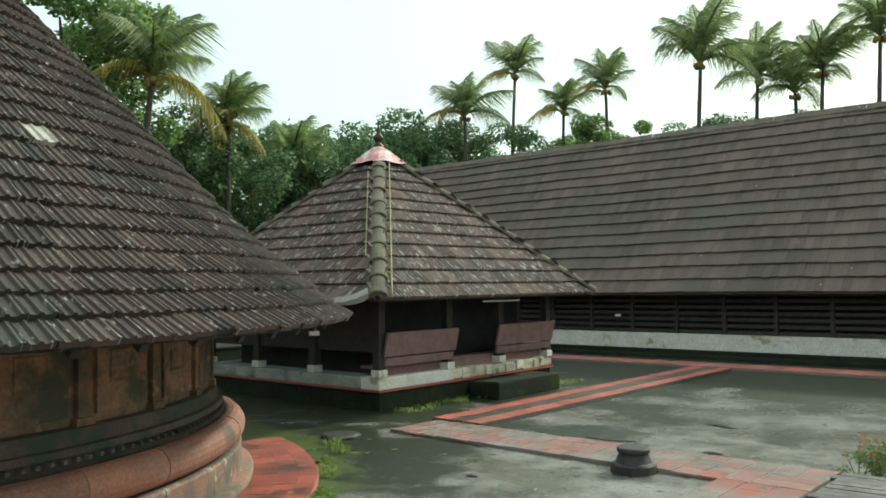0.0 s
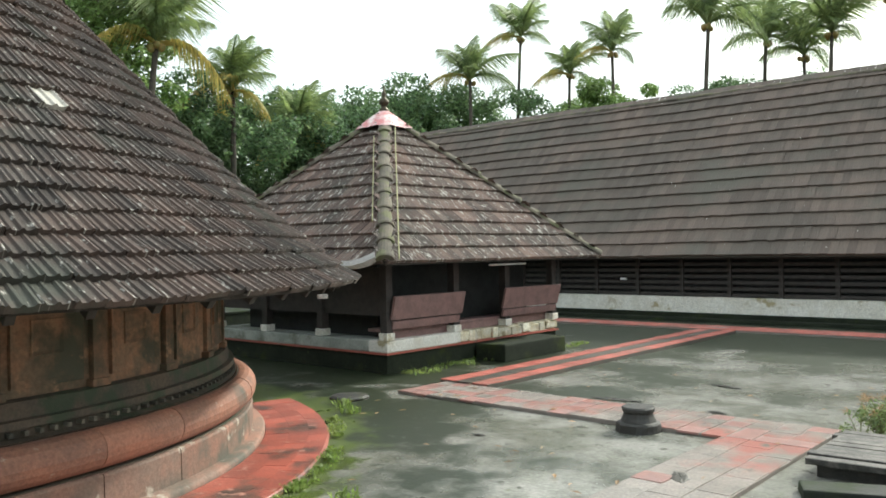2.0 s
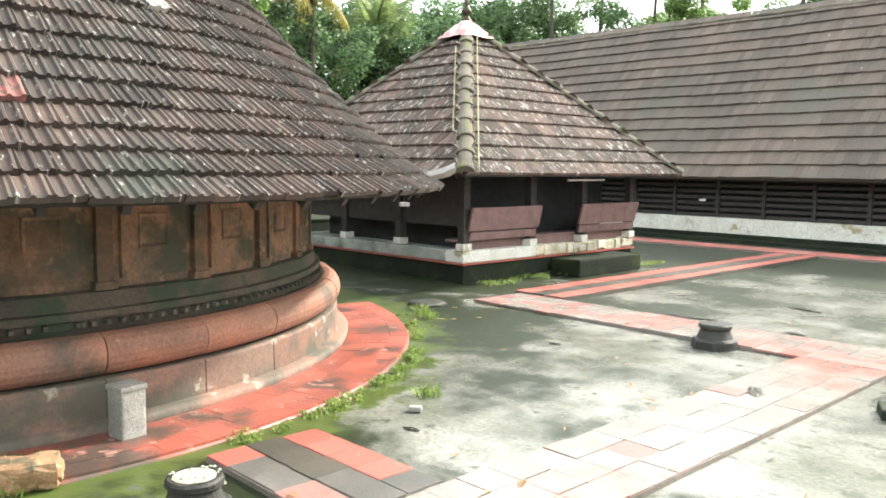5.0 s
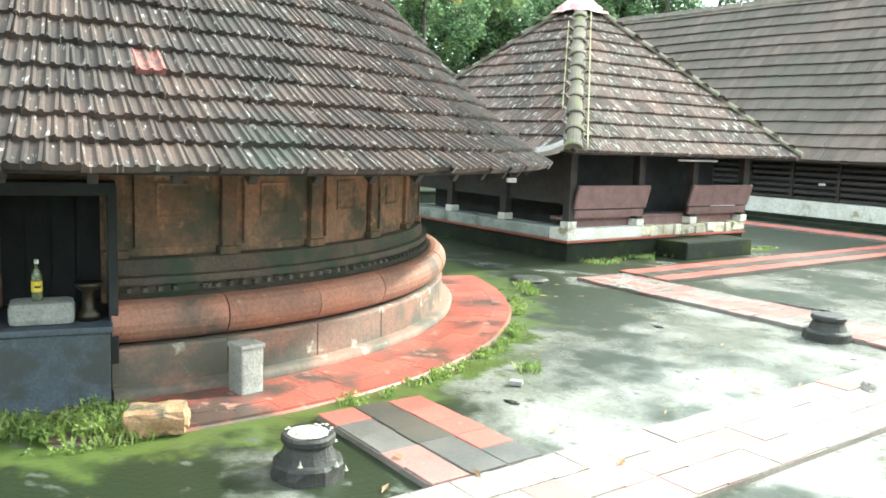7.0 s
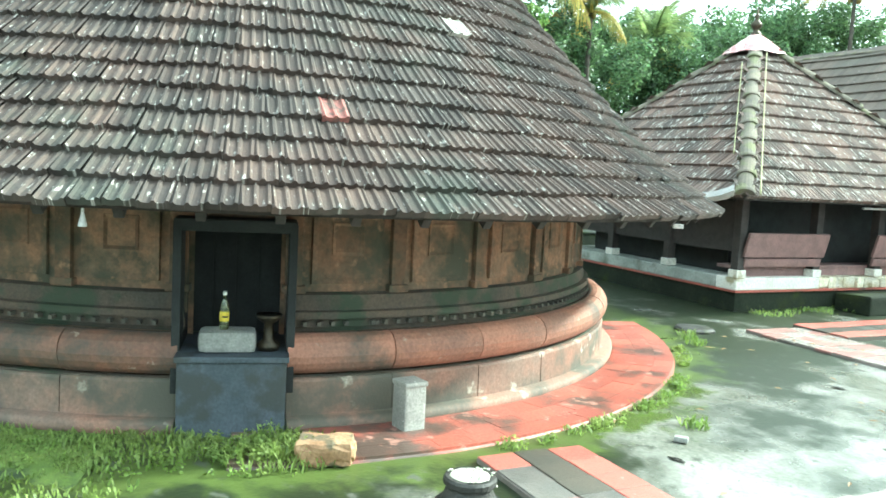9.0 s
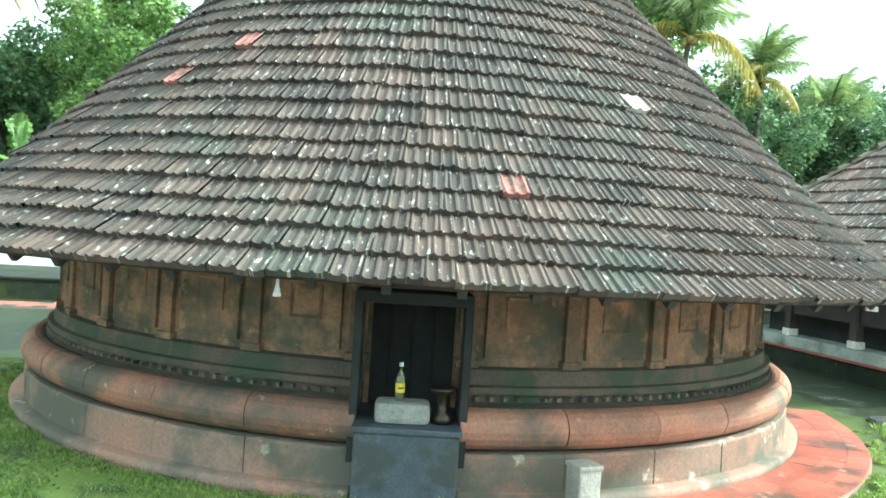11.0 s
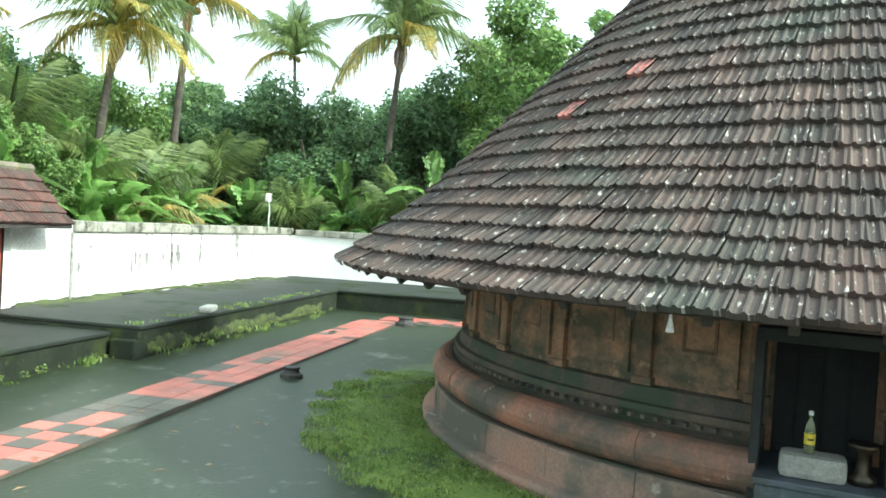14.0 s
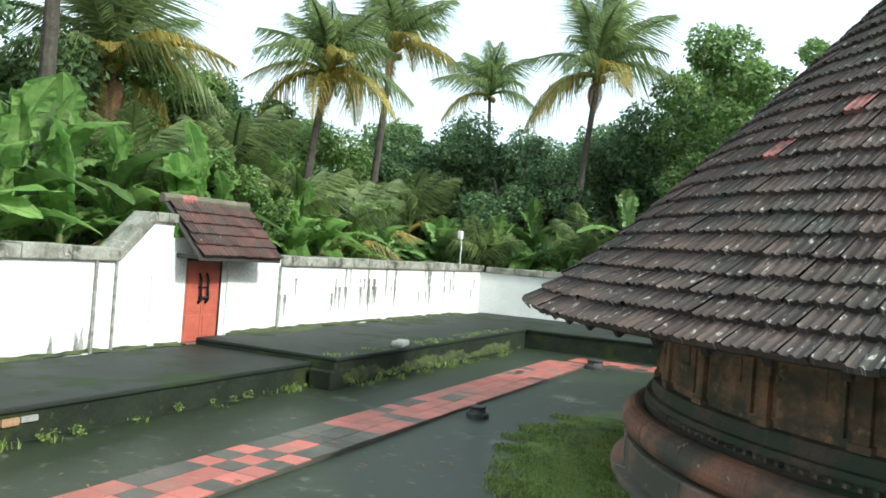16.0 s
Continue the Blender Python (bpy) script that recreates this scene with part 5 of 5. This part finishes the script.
def herb_bush():
    rng = random.Random(52)
    e = thing("wild_herb", (9.05, 8.25, 0), "straggling dry herb with pale flower heads beside the paving", "plant")
    stems, heads = [], []
    for i in range(34):
        a, q, h = rng.uniform(0, 6.28), rng.uniform(0, 0.25), rng.uniform(0.25, 0.52)
        b = rng.uniform(0, 6.28)
        base = Vector((q * math.cos(a), q * math.sin(a), -0.01))
        tip = base + Vector((0.16 * math.cos(b), 0.16 * math.sin(b), h))
        stems.append(tube([base, base.lerp(tip, 0.5) + Vector((0, 0, 0.03)), tip], [0.006, 0.005, 0.003], 5))
        heads.append((tuple(tip), rng.uniform(0.03, 0.05)))
    tagged(mesh_ob("stems", *merge(stems), M_STEM, e), kind="stuff")
    tagged(mesh_ob("leaves", *leaf_cloud(rng, [((rng.uniform(-.3, .3), rng.uniform(-.3, .3), rng.uniform(0.08, 0.36)), rng.uniform(0.06, 0.13)) for k in range(26)], 1500, 0.04), M_FROND, e), kind="stuff")
    tagged(mesh_ob("flower_heads", *leaf_cloud(rng, heads, 700, 0.02), M_FROND_B, e), "pale brown seed heads", kind="stuff")


herb_bush()
lawn = mesh_ob("moss_patch", *lathe([(5.15, 0.004), (5.6, 0.03), (6.0, 0.02), (6.3, -0.012)], 260, radians(-105), radians(-22)), M_MOSS, None, "", True)
tagged(lawn, "bright green moss round the shrine foot", "moss", kind="stuff")
# uneven outer edge
for v in lawn.data.vertices:
    r = math.hypot(v.co.x, v.co.y)
    if r > 5.8:
        k = 1 + 0.05 * noise.noise(Vector((v.co.x * 0.9, v.co.y * 0.9, 0))) + 0.035 * noise.noise(Vector((v.co.x * 4.3, v.co.y * 4.3, 2)))
        v.co.x *= k
        v.co.y *= k


def crown_mesh(seed, n, size, material, spread=1.0, tall=1.0, clumps=16):
    rng = random.Random(seed)
    blobs = []
    for i in range(clumps):
        a, q = rng.uniform(0, 6.28), rng.random() ** 0.5
        blobs.append(((q * spread * math.cos(a), q * spread * math.sin(a), rng.uniform(-0.75, 0.8) * tall), rng.uniform(0.15, 0.32)))
    v, f = leaf_cloud(rng, blobs, n, size)
    me = bpy.data.meshes.new("crown")
    me.from_pydata([tuple(p) for p in v], [], f)
    me.materials.append(material)
    return me


CROWNS = [crown_mesh(1, 26000, 0.055, M_LEAF, 1.0, 1.0, 44), crown_mesh(2, 26000, 0.052, M_LEAF_D, 1.0, 1.0, 44), crown_mesh(3, 26000, 0.055, M_LEAF, 1.0, 1.3, 48), crown_mesh(4, 26000, 0.052, M_LEAF_D, 1.2, 0.9, 48)]
SHRUBS = [crown_mesh(11, 9000, 0.085, M_LEAF_L, 0.9, 0.8, 16), crown_mesh(12, 11000, 0.065, M_LEAF, 1.0, 0.7, 18)]


def tree(x, y, r, z, k, label="broadleaf tree with a dense dark green crown"):
    x, y = grounds(x, y)
    e = thing("tree", (x, y, 0), label, "tree", "trees behind the walls")
    rng = random.Random(int(x * 31 + y * 17))
    ch = []
    top = z - 0.3 * r
    ch.append(tube([(0, 0, -0.1), (rng.uniform(-.2, .2), rng.uniform(-.2, .2), top * 0.5), (0, 0, top)], [0.09 * r, 0.07 * r, 0.05 * r], 8))
    for i in range(6):
        a = rng.uniform(0, 6.28)
        ch.append(tube([(0, 0, top * 0.75), (0.4 * r * math.cos(a), 0.4 * r * math.sin(a), top + 0.1 * r), (0.8 * r * math.cos(a), 0.8 * r * math.sin(a), z + rng.uniform(0, 0.4) * r)],
                       [0.04 * r, 0.03 * r, 0.012 * r], 6))
    mesh_ob("trunk", *merge(ch), M_BARK2, e)
    c = new("crown", CROWNS[k])
    c.parent = e
    c.matrix_basis = Matrix.LocRotScale((0, 0, z), Euler((0, 0, rng.uniform(0, 6.28))), (r, r, r * rng.uniform(0.9, 1.1)))


def shrub(x, y, r, z, k):
    x, y = grounds(x, y)
    e = thing("shrub", (x, y, 0), "leafy green shrub behind the boundary wall", "shrub", "shrubs behind the walls")
    rng = random.Random(int(x * 13 + y * 7))
    mesh_ob("stem", *merge([tube([(0, 0, -0.1), (0.3 * r * math.cos(a), 0.3 * r * math.sin(a), z)], [0.04, 0.02], 6) for a in (0.3, 2.2, 4.4)]), M_BARK2, e)
    c = new("foliage", SHRUBS[k])
    c.parent = e
    c.matrix_basis = Matrix.LocRotScale((0, 0, z), Euler((0, 0, rng.uniform(0, 6.28))), (r, r, r))


def frond_mesh(seed, length, droop, material, leaf=0.75):
    """A palm frond from the origin along +x, arching down, with hanging leaflets."""
    rng = random.Random(seed)
    v, f = [], []
    pts = []
    for i in range(15):
        t = i / 14
        pts.append(Vector((length * (t - 0.12 * droop * t * t), 0, length * (0.30 * t - droop * t * t))))
    a, b = tube(pts, [0.035 * (1 - 0.85 * i / 14) + 0.004 for i in range(15)], 5)
    v += a
    f += b
    n = 46
    for i in range(n):
        t = 0.14 + 0.86 * i / (n - 1)
        k = min(int(t * 14), 13)
        p = pts[k].lerp(pts[k + 1], t * 14 - k)
        d = (pts[k + 1] - pts[k]).normalized()
        L = leaf * length * 0.40 * math.sin(math.pi * (0.12 + 0.83 * t)) * rng.uniform(0.8, 1.15)
        for s in (-1, 1):
            side = Vector((0, s, 0))
            tip = p + d * L * 0.55 + side * L * rng.uniform(0.5, 0.85) + Vector((0, 0, -L * rng.uniform(0.6, 1.7)))
            mid = p + d * L * 0.32 + side * L * 0.48 + Vector((0, 0, 0.02))
            w = d * 0.0075 * length
            o = len(v)
            v += [p - w, p + w, mid + w * 1.2, mid - w * 1.2, tip]
            f += [(o, o + 1, o + 2, o + 3), (o + 3, o + 2, o + 4)]
    me = bpy.data.meshes.new("frond")
    me.from_pydata([tuple(p) for p in v], [], f)
    me.materials.append(material)
    return me


def coconut_mesh():
    v, f = lathe([(0.001, -0.13), (0.08, -0.09), (0.11, 0), (0.085, 0.08), (0.001, 0.12)], 8)
    me = bpy.data.meshes.new("coconut")
    me.from_pydata(v, [], f)
    me.materials.append(M_COCO)
    me.shade_smooth()
    return me


COCONUT = coconut_mesh()
FRONDS = [frond_mesh(1, 1.0, 0.55, M_FROND), frond_mesh(2, 1.0, 0.75, M_FROND), frond_mesh(3, 1.0, 0.95, M_FROND)]
FRONDS_Y = [frond_mesh(4, 1.0, 0.9, M_FROND_Y), frond_mesh(5, 0.75, 0.8, M_FROND_B)]


def palm(x, y, z, r, yellow=3, n=22, thick=0.16, lean=(0.6, 0.3), young=False):
    x, y = grounds(x, y)
    e = thing("coconut_palm", (x - lean[0], y - lean[1], 0), "young palm with arching fronds behind the wall" if young else "tall coconut palm with arching fronds" + (", lower fronds yellowed" if yellow > 2 else ""),
              "palm", "coconut palms round the court")
    rng = random.Random(int(x * 101 + y * 57))
    pts = [(lean[0] * t ** 1.5, lean[1] * t ** 1.5, z * t - 0.1) for t in np.linspace(0, 1, 14)]
    mesh_ob("trunk", *tube(pts, [thick * (1.25 - 0.5 * i / 13) * (1.04 if i % 2 else 0.97) for i in range(14)], 10), M_BARK, e)
    for i in range(0 if young else 7):
        a = rng.uniform(0, 6.28)
        c = new("coconut", COCONUT)
        c.parent = e
        c.matrix_basis = pose(lean[0] + 0.22 * math.cos(a), lean[1] + 0.22 * math.sin(a), z - 0.25 + rng.uniform(-0.08, 0.08)) @ Matrix.Scale(rng.uniform(0.85, 1.2), 4)
    for i in range(n + yellow):
        old = i >= n
        pitch = rng.uniform(20, 50) if young and old else rng.uniform(-8, 34) if old else (84 - 46 * (i / n) if young else 84 - 76 * (i / n) ** 1.25) + rng.uniform(-7, 7)
        me = FRONDS_Y[0] if old else FRONDS[0 if pitch > 35 else (1 if pitch > 5 else 2)]
        fr = new("frond", me)
        fr.parent = e
        L = 1.3 * r * rng.uniform(0.72, 1.12)
        fr.matrix_basis = pose(lean[0], lean[1], z - (0.12 if old else 0.0)) @ Matrix.Rotation(i * 2.4 + rng.uniform(-.2, .2), 4, 'Z') @ Matrix.Rotation(radians(-pitch), 4, 'Y') @ Matrix.Rotation(rng.uniform(-.4, .4), 4, 'X') @ Matrix.Scale(L, 4)
    if not young and yellow > 2:
        dead_fronds(e, (lean[0], lean[1], z), r, rng)


def dead_fronds(e, at, r, rng):
    """Dry fronds hanging straight down along the trunk."""
    for i in range(2):
        fr = new("dead_frond", FRONDS_Y[1])
        fr["label"] = "dry brown frond hanging along the trunk"
        fr.parent = e
        fr.matrix_basis = pose(at[0], at[1], at[2] - 0.2) @ Matrix.Rotation(rng.uniform(0, 6.28), 4, 'Z') @ Matrix.Rotation(radians(rng.uniform(48, 62)), 4, 'Y') @ Matrix.Scale(r * rng.uniform(0.5, 0.75), 4)


def banana_leaf_mesh(seed, droop, material=None, narrow=1.0):
    rng = random.Random(seed)
    v, f = [], []
    n = 22
    for i in range(n + 1):
        t = i / n
        x, z = t * (1 - 0.2 * droop * t), 0.45 * t - droop * t * t
        w = 0.165 * min(1.0, (t - 0.17) / 0.16) ** 0.5 * min(1.0, (1.001 - t) / 0.16) ** 0.5 if t > 0.18 else 0.014
        w *= narrow
        wl, wr = [w * (1 + (rng.choice((-0.32, -0.1, -0.04, 0.0, 0.03, 0.05)) if t > 0.3 else 0)) for side in (0, 1)]
        sl, sr = rng.uniform(-0.1, 0.3), rng.uniform(-0.1, 0.3)
        v += [(x, -wl, z + sl * wl - 0.05 * droop * wl), (x, -wl * 0.5, z + 0.2 * wl), (x, 0, z - 0.012), (x, wr * 0.5, z + 0.2 * wr), (x, wr, z + sr * wr - 0.05 * droop * wr)]
    for i in range(n):
        for q in range(4):
            f.append((i * 5 + q, i * 5 + q + 1, i * 5 + q + 6, i * 5 + q + 5))
    me = bpy.data.meshes.new("leaf")
    me.from_pydata(v, [], f)
    me.materials.append(material or M_BANANA)
    return me


BLEAF = [banana_leaf_mesh(1, 0.4), banana_leaf_mesh(2, 0.85), banana_leaf_mesh(3, 1.2)]
DRY_LEAF = banana_leaf_mesh(4, 0.3, M_FROND_B, 0.45)


def banana(x, y, h, L, n=9):
    if y < -14.5 and x > -1.3:
        y -= 0.08 * (x + 1.3)                   # the wall stands further out there
    x, y = grounds(x, y)
    e = thing("banana_plant", (x, y, 0), "banana plant with broad bright green leaves", "banana plant", "banana plants behind the walls")
    rng = random.Random(int(x * 71 + y * 37))
    mesh_ob("stem", *tube([(0, 0, -0.1), (0.03, 0, h * 0.5), (0.0, 0.02, h)], [0.13, 0.11, 0.07], 10), M_STEM, e)
    for i in range(n):
        pitch = 82 - 70 * i / n + rng.uniform(-8, 8)
        m = pose(0, 0, h - 0.04 * i) @ Matrix.Rotation(i * 2.4 + rng.uniform(-.4, .4), 4, 'Z') @ Matrix.Rotation(radians(-pitch), 4, 'Y') @ Matrix.Rotation(rng.uniform(-.5, .5), 4, 'X') @ Matrix.Scale(L * rng.uniform(0.8, 1.1), 4)
        ends = [m @ Vector((q, s, 0.45 * q - (0.4, 0.85, 1.2)[0 if i < n * 0.3 else (1 if i < n * 0.7 else 2)] * q * q)) + Vector((x, y, 0)) for q in (0.4, 0.6, 0.8, 0.95) for s in (-0.2, 0.2)]
        if any(p.z < 2.3 and p.y > -13.93 and p.x > WEST - 0.55 for p in ends):
            continue                            # it would grow into the wall
        lf = new("leaf", BLEAF[0 if i < n * 0.3 else (1 if i < n * 0.7 else 2)])
        lf.parent = e
        lf.matrix_basis = m
    for i in range(3):                          # dead leaves hanging down the stem
        lf = new("dry_leaf", DRY_LEAF)
        lf["label"] = "dry brown hanging leaf"
        lf.parent = e
        lf.matrix_basis = pose(0, 0, h - 0.1 - 0.12 * i) @ Matrix.Rotation(rng.uniform(0, 6.28), 4, 'Z') @ Matrix.Rotation(radians(rng.uniform(35, 62)), 4, 'Y') @ Matrix.Scale(L * rng.uniform(0.45, 0.65), 4)


PALMS = [(-4.6, -18.8, 6.4, 2.5, 6), (-9.7, -15.6, 7.4, 2.0, 7), (-13.5, -15.35, 9.1, 2.0, 5), (-28.6, -16.9, 10.7, 2.2, 1), (-18.2, -9.3, 9.3, 2.5, 4),
         (-14.8, 12.8, 9.8, 2.2, 2), (-18.3, 18.3, 9.4, 1.8, 4), (-15.9, 31.5, 11.4, 2.3, 1), (-16.5, 37, 14.8, 2.3, 1), (-14.2, 38.6, 12.5, 2.0, 1), (-11.1, 38.1, 13.2, 2.2, 1),
         (-3.4, 33, 12.2, 2.9, 0), (-3.2, 39.5, 12.6, 2.5, 0), (-1.7, 40.5, 11.8, 2.3, 0), (0.2, 38.5, 12.2, 2.4, 0), (3.0, 37.1, 13.0, 2.3, 0),
         (-21.0, 24.0, 8.2, 2.2, 3)]
for q, (x, y, z, r, yl) in enumerate(PALMS):
    palm(x, y, z, r * (0.88 if y > 25 else 1.0), yl, n=12 if y > 25 else 15, thick=0.13 if z < 10 else 0.11, lean=((0.5, -0.3), (-0.4, 0.5), (0.2, 0.7))[q % 3])
palm(-1.6, -17.6, 9.6, 2.8, 4, n=16, thick=0.18, lean=(0.1, 0.1))

for x, y, z, r in ((-8.6, -15.7, 2.6, 1.8), (-11.0, -15.6, 2.4, 1.8), (-13.0, -15.9, 2.6, 1.8), (-15.6, -12.4, 2.0, 1.5), (-16.4, -9.0, 2.2, 1.6), (-16.9, -15.8, 3.2, 2.0),
                   (-3.2, -16.6, 3.0, 1.8), (-7.6, -17.2, 3.6, 2.0)):
    palm(x, y, z, r, 2, n=14, thick=0.12, lean=(0.1, 0.1), young=True)

TREES = [(-18.6, 11.6, 3.6, 10.2, 0), (-22, 17, 4.0, 6.5, 1), (-20.8, 21.6, 4.2, 5.6, 1), (-25, 27, 4.6, 7.2, 3), (-21, 30.5, 4.2, 7.4, 1), (-18.2, 35.8, 3.8, 8.6, 3), (-11.9, 40, 3.2, 8.8, 0),
         (-6.5, 42, 3.4, 8.2, 3), (-9.6, -19.3, 2.6, 4.5, 0), (-18.8, -3.8, 3.2, 7.2, 0), (-6.0, -21.5, 3.3, 3.9, 2), (-13.5, -19.5, 2.9, 3.8, 0), (-19.7, -12.7, 3.4, 4.4, 1), (-23.6, -8.1, 3.9, 5.0, 1),
         (-22.0, -14.5, 3.6, 4.5, 1), (-28, -12, 4.2, 5.2, 3), (-26, -3, 4.6, 6.6, 1), (-24, 4, 4.4, 6.0, 3), (-22, 9, 4.2, 6.0, 1), (-0.5, -22.5, 3.8, 5.2, 3), (4, -20, 3.4, 4.6, 1), (-17, -24, 3.6, 4.7, 1),
         (-30, 14, 5, 7, 1), (-28, 34, 5, 8, 3), (0, 44, 4, 8, 1), (6, 43, 4, 8, 3), (-15.5, -22.5, 3.2, 4.5, 0), (-10.5, -23.5, 3.6, 4.6, 3), (-3.5, -23.0, 3.4, 4.0, 0), (-19.5, -17.5, 3.2, 4.4, 1), (-25, -18, 3.9, 4.5, 0)]
for x, y, r, z, k in TREES:
    tree(x, y, r, z, k)
for x, y, r, z, k in [(-5.7, -15.2, 1.3, 3.0, 1), (-5.2, -16.2, 1.6, 3.6, 1), (-15.9, -10.8, 1.2, 1.9, 0), (-16.0, -8.8, 1.1, 1.8, 0), (-12.9, -14.6, 0.9, 1.9, 0), (-14.2, -14.5, 0.9, 1.8, 0),
                      (-15.8, -13.2, 1.0, 1.9, 0), (2.5, -16.0, 1.6, 2.2, 1), (-16.4, -5.6, 1.6, 2.2, 0), (-17.5, 12.0, 2.2, 2.8, 1), (-17.0, 17.0, 2.4, 3.0, 1), (-17.6, 22.0, 2.4, 3.0, 1),
                      (-18.0, -15.2, 1.8, 2.4, 1), (-18.2, -11.6, 1.8, 2.6, 1), (-17.9, -8.0, 1.7, 2.6, 1), (-10.6, -17.4, 1.8, 2.8, 1), (-7.4, -18.0, 1.9, 3.3, 1), (-13.4, -17.8, 1.8, 2.8, 1), (-2.6, -17.9, 1.8, 3.2, 1),
                      (-16.0, -17.4, 1.8, 2.8, 1), (-18.8, -5.8, 1.8, 3.0, 1)]:
    shrub(x, y, r, z, k)
for x, y, h, L in [(-0.2, -15.6, 3.0, 2.4), (0.9, -15.4, 2.8, 2.3), (-1.7, -15.6, 2.6, 2.3), (-3.3, -15.0, 2.6, 2.2), (-4.2, -14.9, 2.3, 1.6), (-2.5, -14.7, 2.3, 2.0), (1.6, -14.9, 2.2, 2.0), (0.3, -14.8, 2.2, 2.1),
                   (2.2, -15.3, 2.4, 2.0), (3.2, -14.8, 2.3, 2.0), (-7.1, -14.8, 2.0, 1.6), (-8.0, -15.1, 2.3, 1.9), (-8.8, -14.9, 2.2, 1.9), (-9.7, -15.2, 2.4, 1.9), (-10.6, -14.9, 2.0, 1.8), (-11.6, -15.2, 2.2, 1.9),
                   (-8.4, -16.3, 2.9, 2.0), (-10.2, -16.5, 3.0, 2.1), (-12.2, -16.2, 2.7, 2.0), (-13.4, -15.6, 2.0, 1.9), (-14.6, -15.8, 2.3, 2.0), (-14.2, -17.0, 2.8, 2.1), (-16.2, -14.6, 2.0, 1.9), (-16.6, -12.6, 2.1, 2.0),
                   (-16.8, -10.4, 1.9, 1.9), (-16.0, -7.5, 3.2, 2.0), (-16.0, -6.0, 2.0, 1.8), (-6.6, -16.6, 2.9, 2.0), (-12.6, -14.9, 2.1, 1.9), (-15.7, -13.9, 2.1, 2.0), (-15.9, -11.8, 2.2, 1.9), (-16.0, -9.6, 2.1, 1.9), (-17.6, -13.4, 2.8, 2.1), (-17.4, -11.0, 2.7, 2.0)]:
    banana(x, y, h, L)

def litter():
    rng = random.Random(14)
    v, f = [], []
    for i in range(170):
        x, y = rng.uniform(2.5, 9.5), rng.uniform(-9.5, 12)
        if math.hypot(x, y) < 6.0:
            continue
        a, L, w = rng.uniform(0, 6.28), rng.uniform(0.03, 0.08), rng.uniform(0.012, 0.028)
        c, s = math.cos(a), math.sin(a)
        o = len(v)
        z = 0.052 if (7.5 < x < 8.6 or abs(y - 7.7) < 0.55 or abs(y + 8.25) < 0.55 or (x > 6 and 0.5 < y < 1.55)) else 0.014
        v += [(x - c * L, y - s * L, z), (x + s * w, y - c * w, z + 0.012), (x + c * L, y + s * L, z + 0.004), (x - s * w, y + c * w, z + 0.010)]
        f.append((o, o + 1, o + 2, o + 3))
    tagged(mesh_ob("fallen_leaves", v, f, M_FROND_B), "small dry brown leaves scattered on the court", "leaves", kind="stuff")


litter()


# moss creeping out from the foot of the boundary wall
def wall_moss(x0, x1, z, depth):
    v, f = [], []
    n = 120
    for i in range(n + 1):
        x = x0 + (x1 - x0) * i / n
        d = max(0.015, depth * (0.5 + 0.9 * noise.noise(Vector((x * 1.2, z * 9, 0))) + 0.4 * noise.noise(Vector((x * 5.0, z, 3)))))
        v += [(x, WY + 0.004, z + 0.05 + 0.05 * noise.noise(Vector((x * 3, 1, 1)))), (x, WY + 0.02, z + 0.022), (x, WY + d * 0.6, z + 0.014), (x, WY + d, z + 0.003)]
    for i in range(n):
        for k in range(3):
            f.append((i * 4 + k, i * 4 + k + 1, i * 4 + k + 5, i * 4 + k + 4))
    south(tagged(mesh_ob("moss_patch", v, f, M_MOSS_D, None, "", True), "green moss along the foot of the wall", "moss", kind="stuff"))


wall_moss(-13.0, -1.95, 0.52, 0.55)
wall_moss(-0.75, 8.0, 0.40, 0.22)
# the wood behind, closed to the ground
def far_wood():
    rng = random.Random(21)
    blobs = []
    for i in range(70):
        t = i / 69
        x, y = (10 - 36 * t * 2, -26.0) if t < 0.5 else (-27.5, -26 + 66 * (t - 0.5) * 2)
        for z in (0.9, 2.8, 4.6, 6.0):
            blobs.append(((x + rng.uniform(-.8, .8), y + rng.uniform(-.8, .8), z + rng.uniform(-.4, .4)), rng.uniform(1.2, 1.7)))
    v, f = leaf_cloud(rng, blobs, 130000, 0.26)
    tagged(mesh_ob("far_woods", v, f, M_LEAF_D), "dense dark green wood beyond the walls", "woods", kind="stuff")


far_wood()

# moss on the far platform's face
def platform_moss():
    rng = random.Random(6)
    v, f = [], []
    n = 150
    for i in range(n + 1):
        x = -9.2 + 7.9 * i / n
        k0 = noise.noise(Vector((x * 0.8, 2.0, 0))) + 0.25 * noise.noise(Vector((x * 3.1, 5.0, 0))) + 0.12 * rng.uniform(-1, 1)
        lo, hi = 0.01 + 0.05 * rng.random(), 0.24 + 0.26 * k0
        for k, z in enumerate(np.linspace(lo, max(hi, lo + 0.004), 4)):
            v.append((x, -9.987 + (0.012 + rng.uniform(0, 0.02) if 0 < k < 3 else 0.0), z))
    for i in range(n):
        for k in range(3):
            f.append((i * 4 + k, i * 4 + k + 1, i * 4 + k + 5, i * 4 + k + 4))
    south(tagged(mesh_ob("moss_patch", v, f, M_MOSS_D, None, "", True), "yellow-green moss on the platform face", "moss", kind="stuff"), 0.14)


platform_moss()

# single odd tiles on the shrine roof: course and half its bearing in degrees
RED_AT = {(4, -2): M_TILE_RED, (9, -23): M_TILE_RED, (11, -19): M_TILE_RED, (9, 8): M_TILE_PALE}
shrine_tiles()
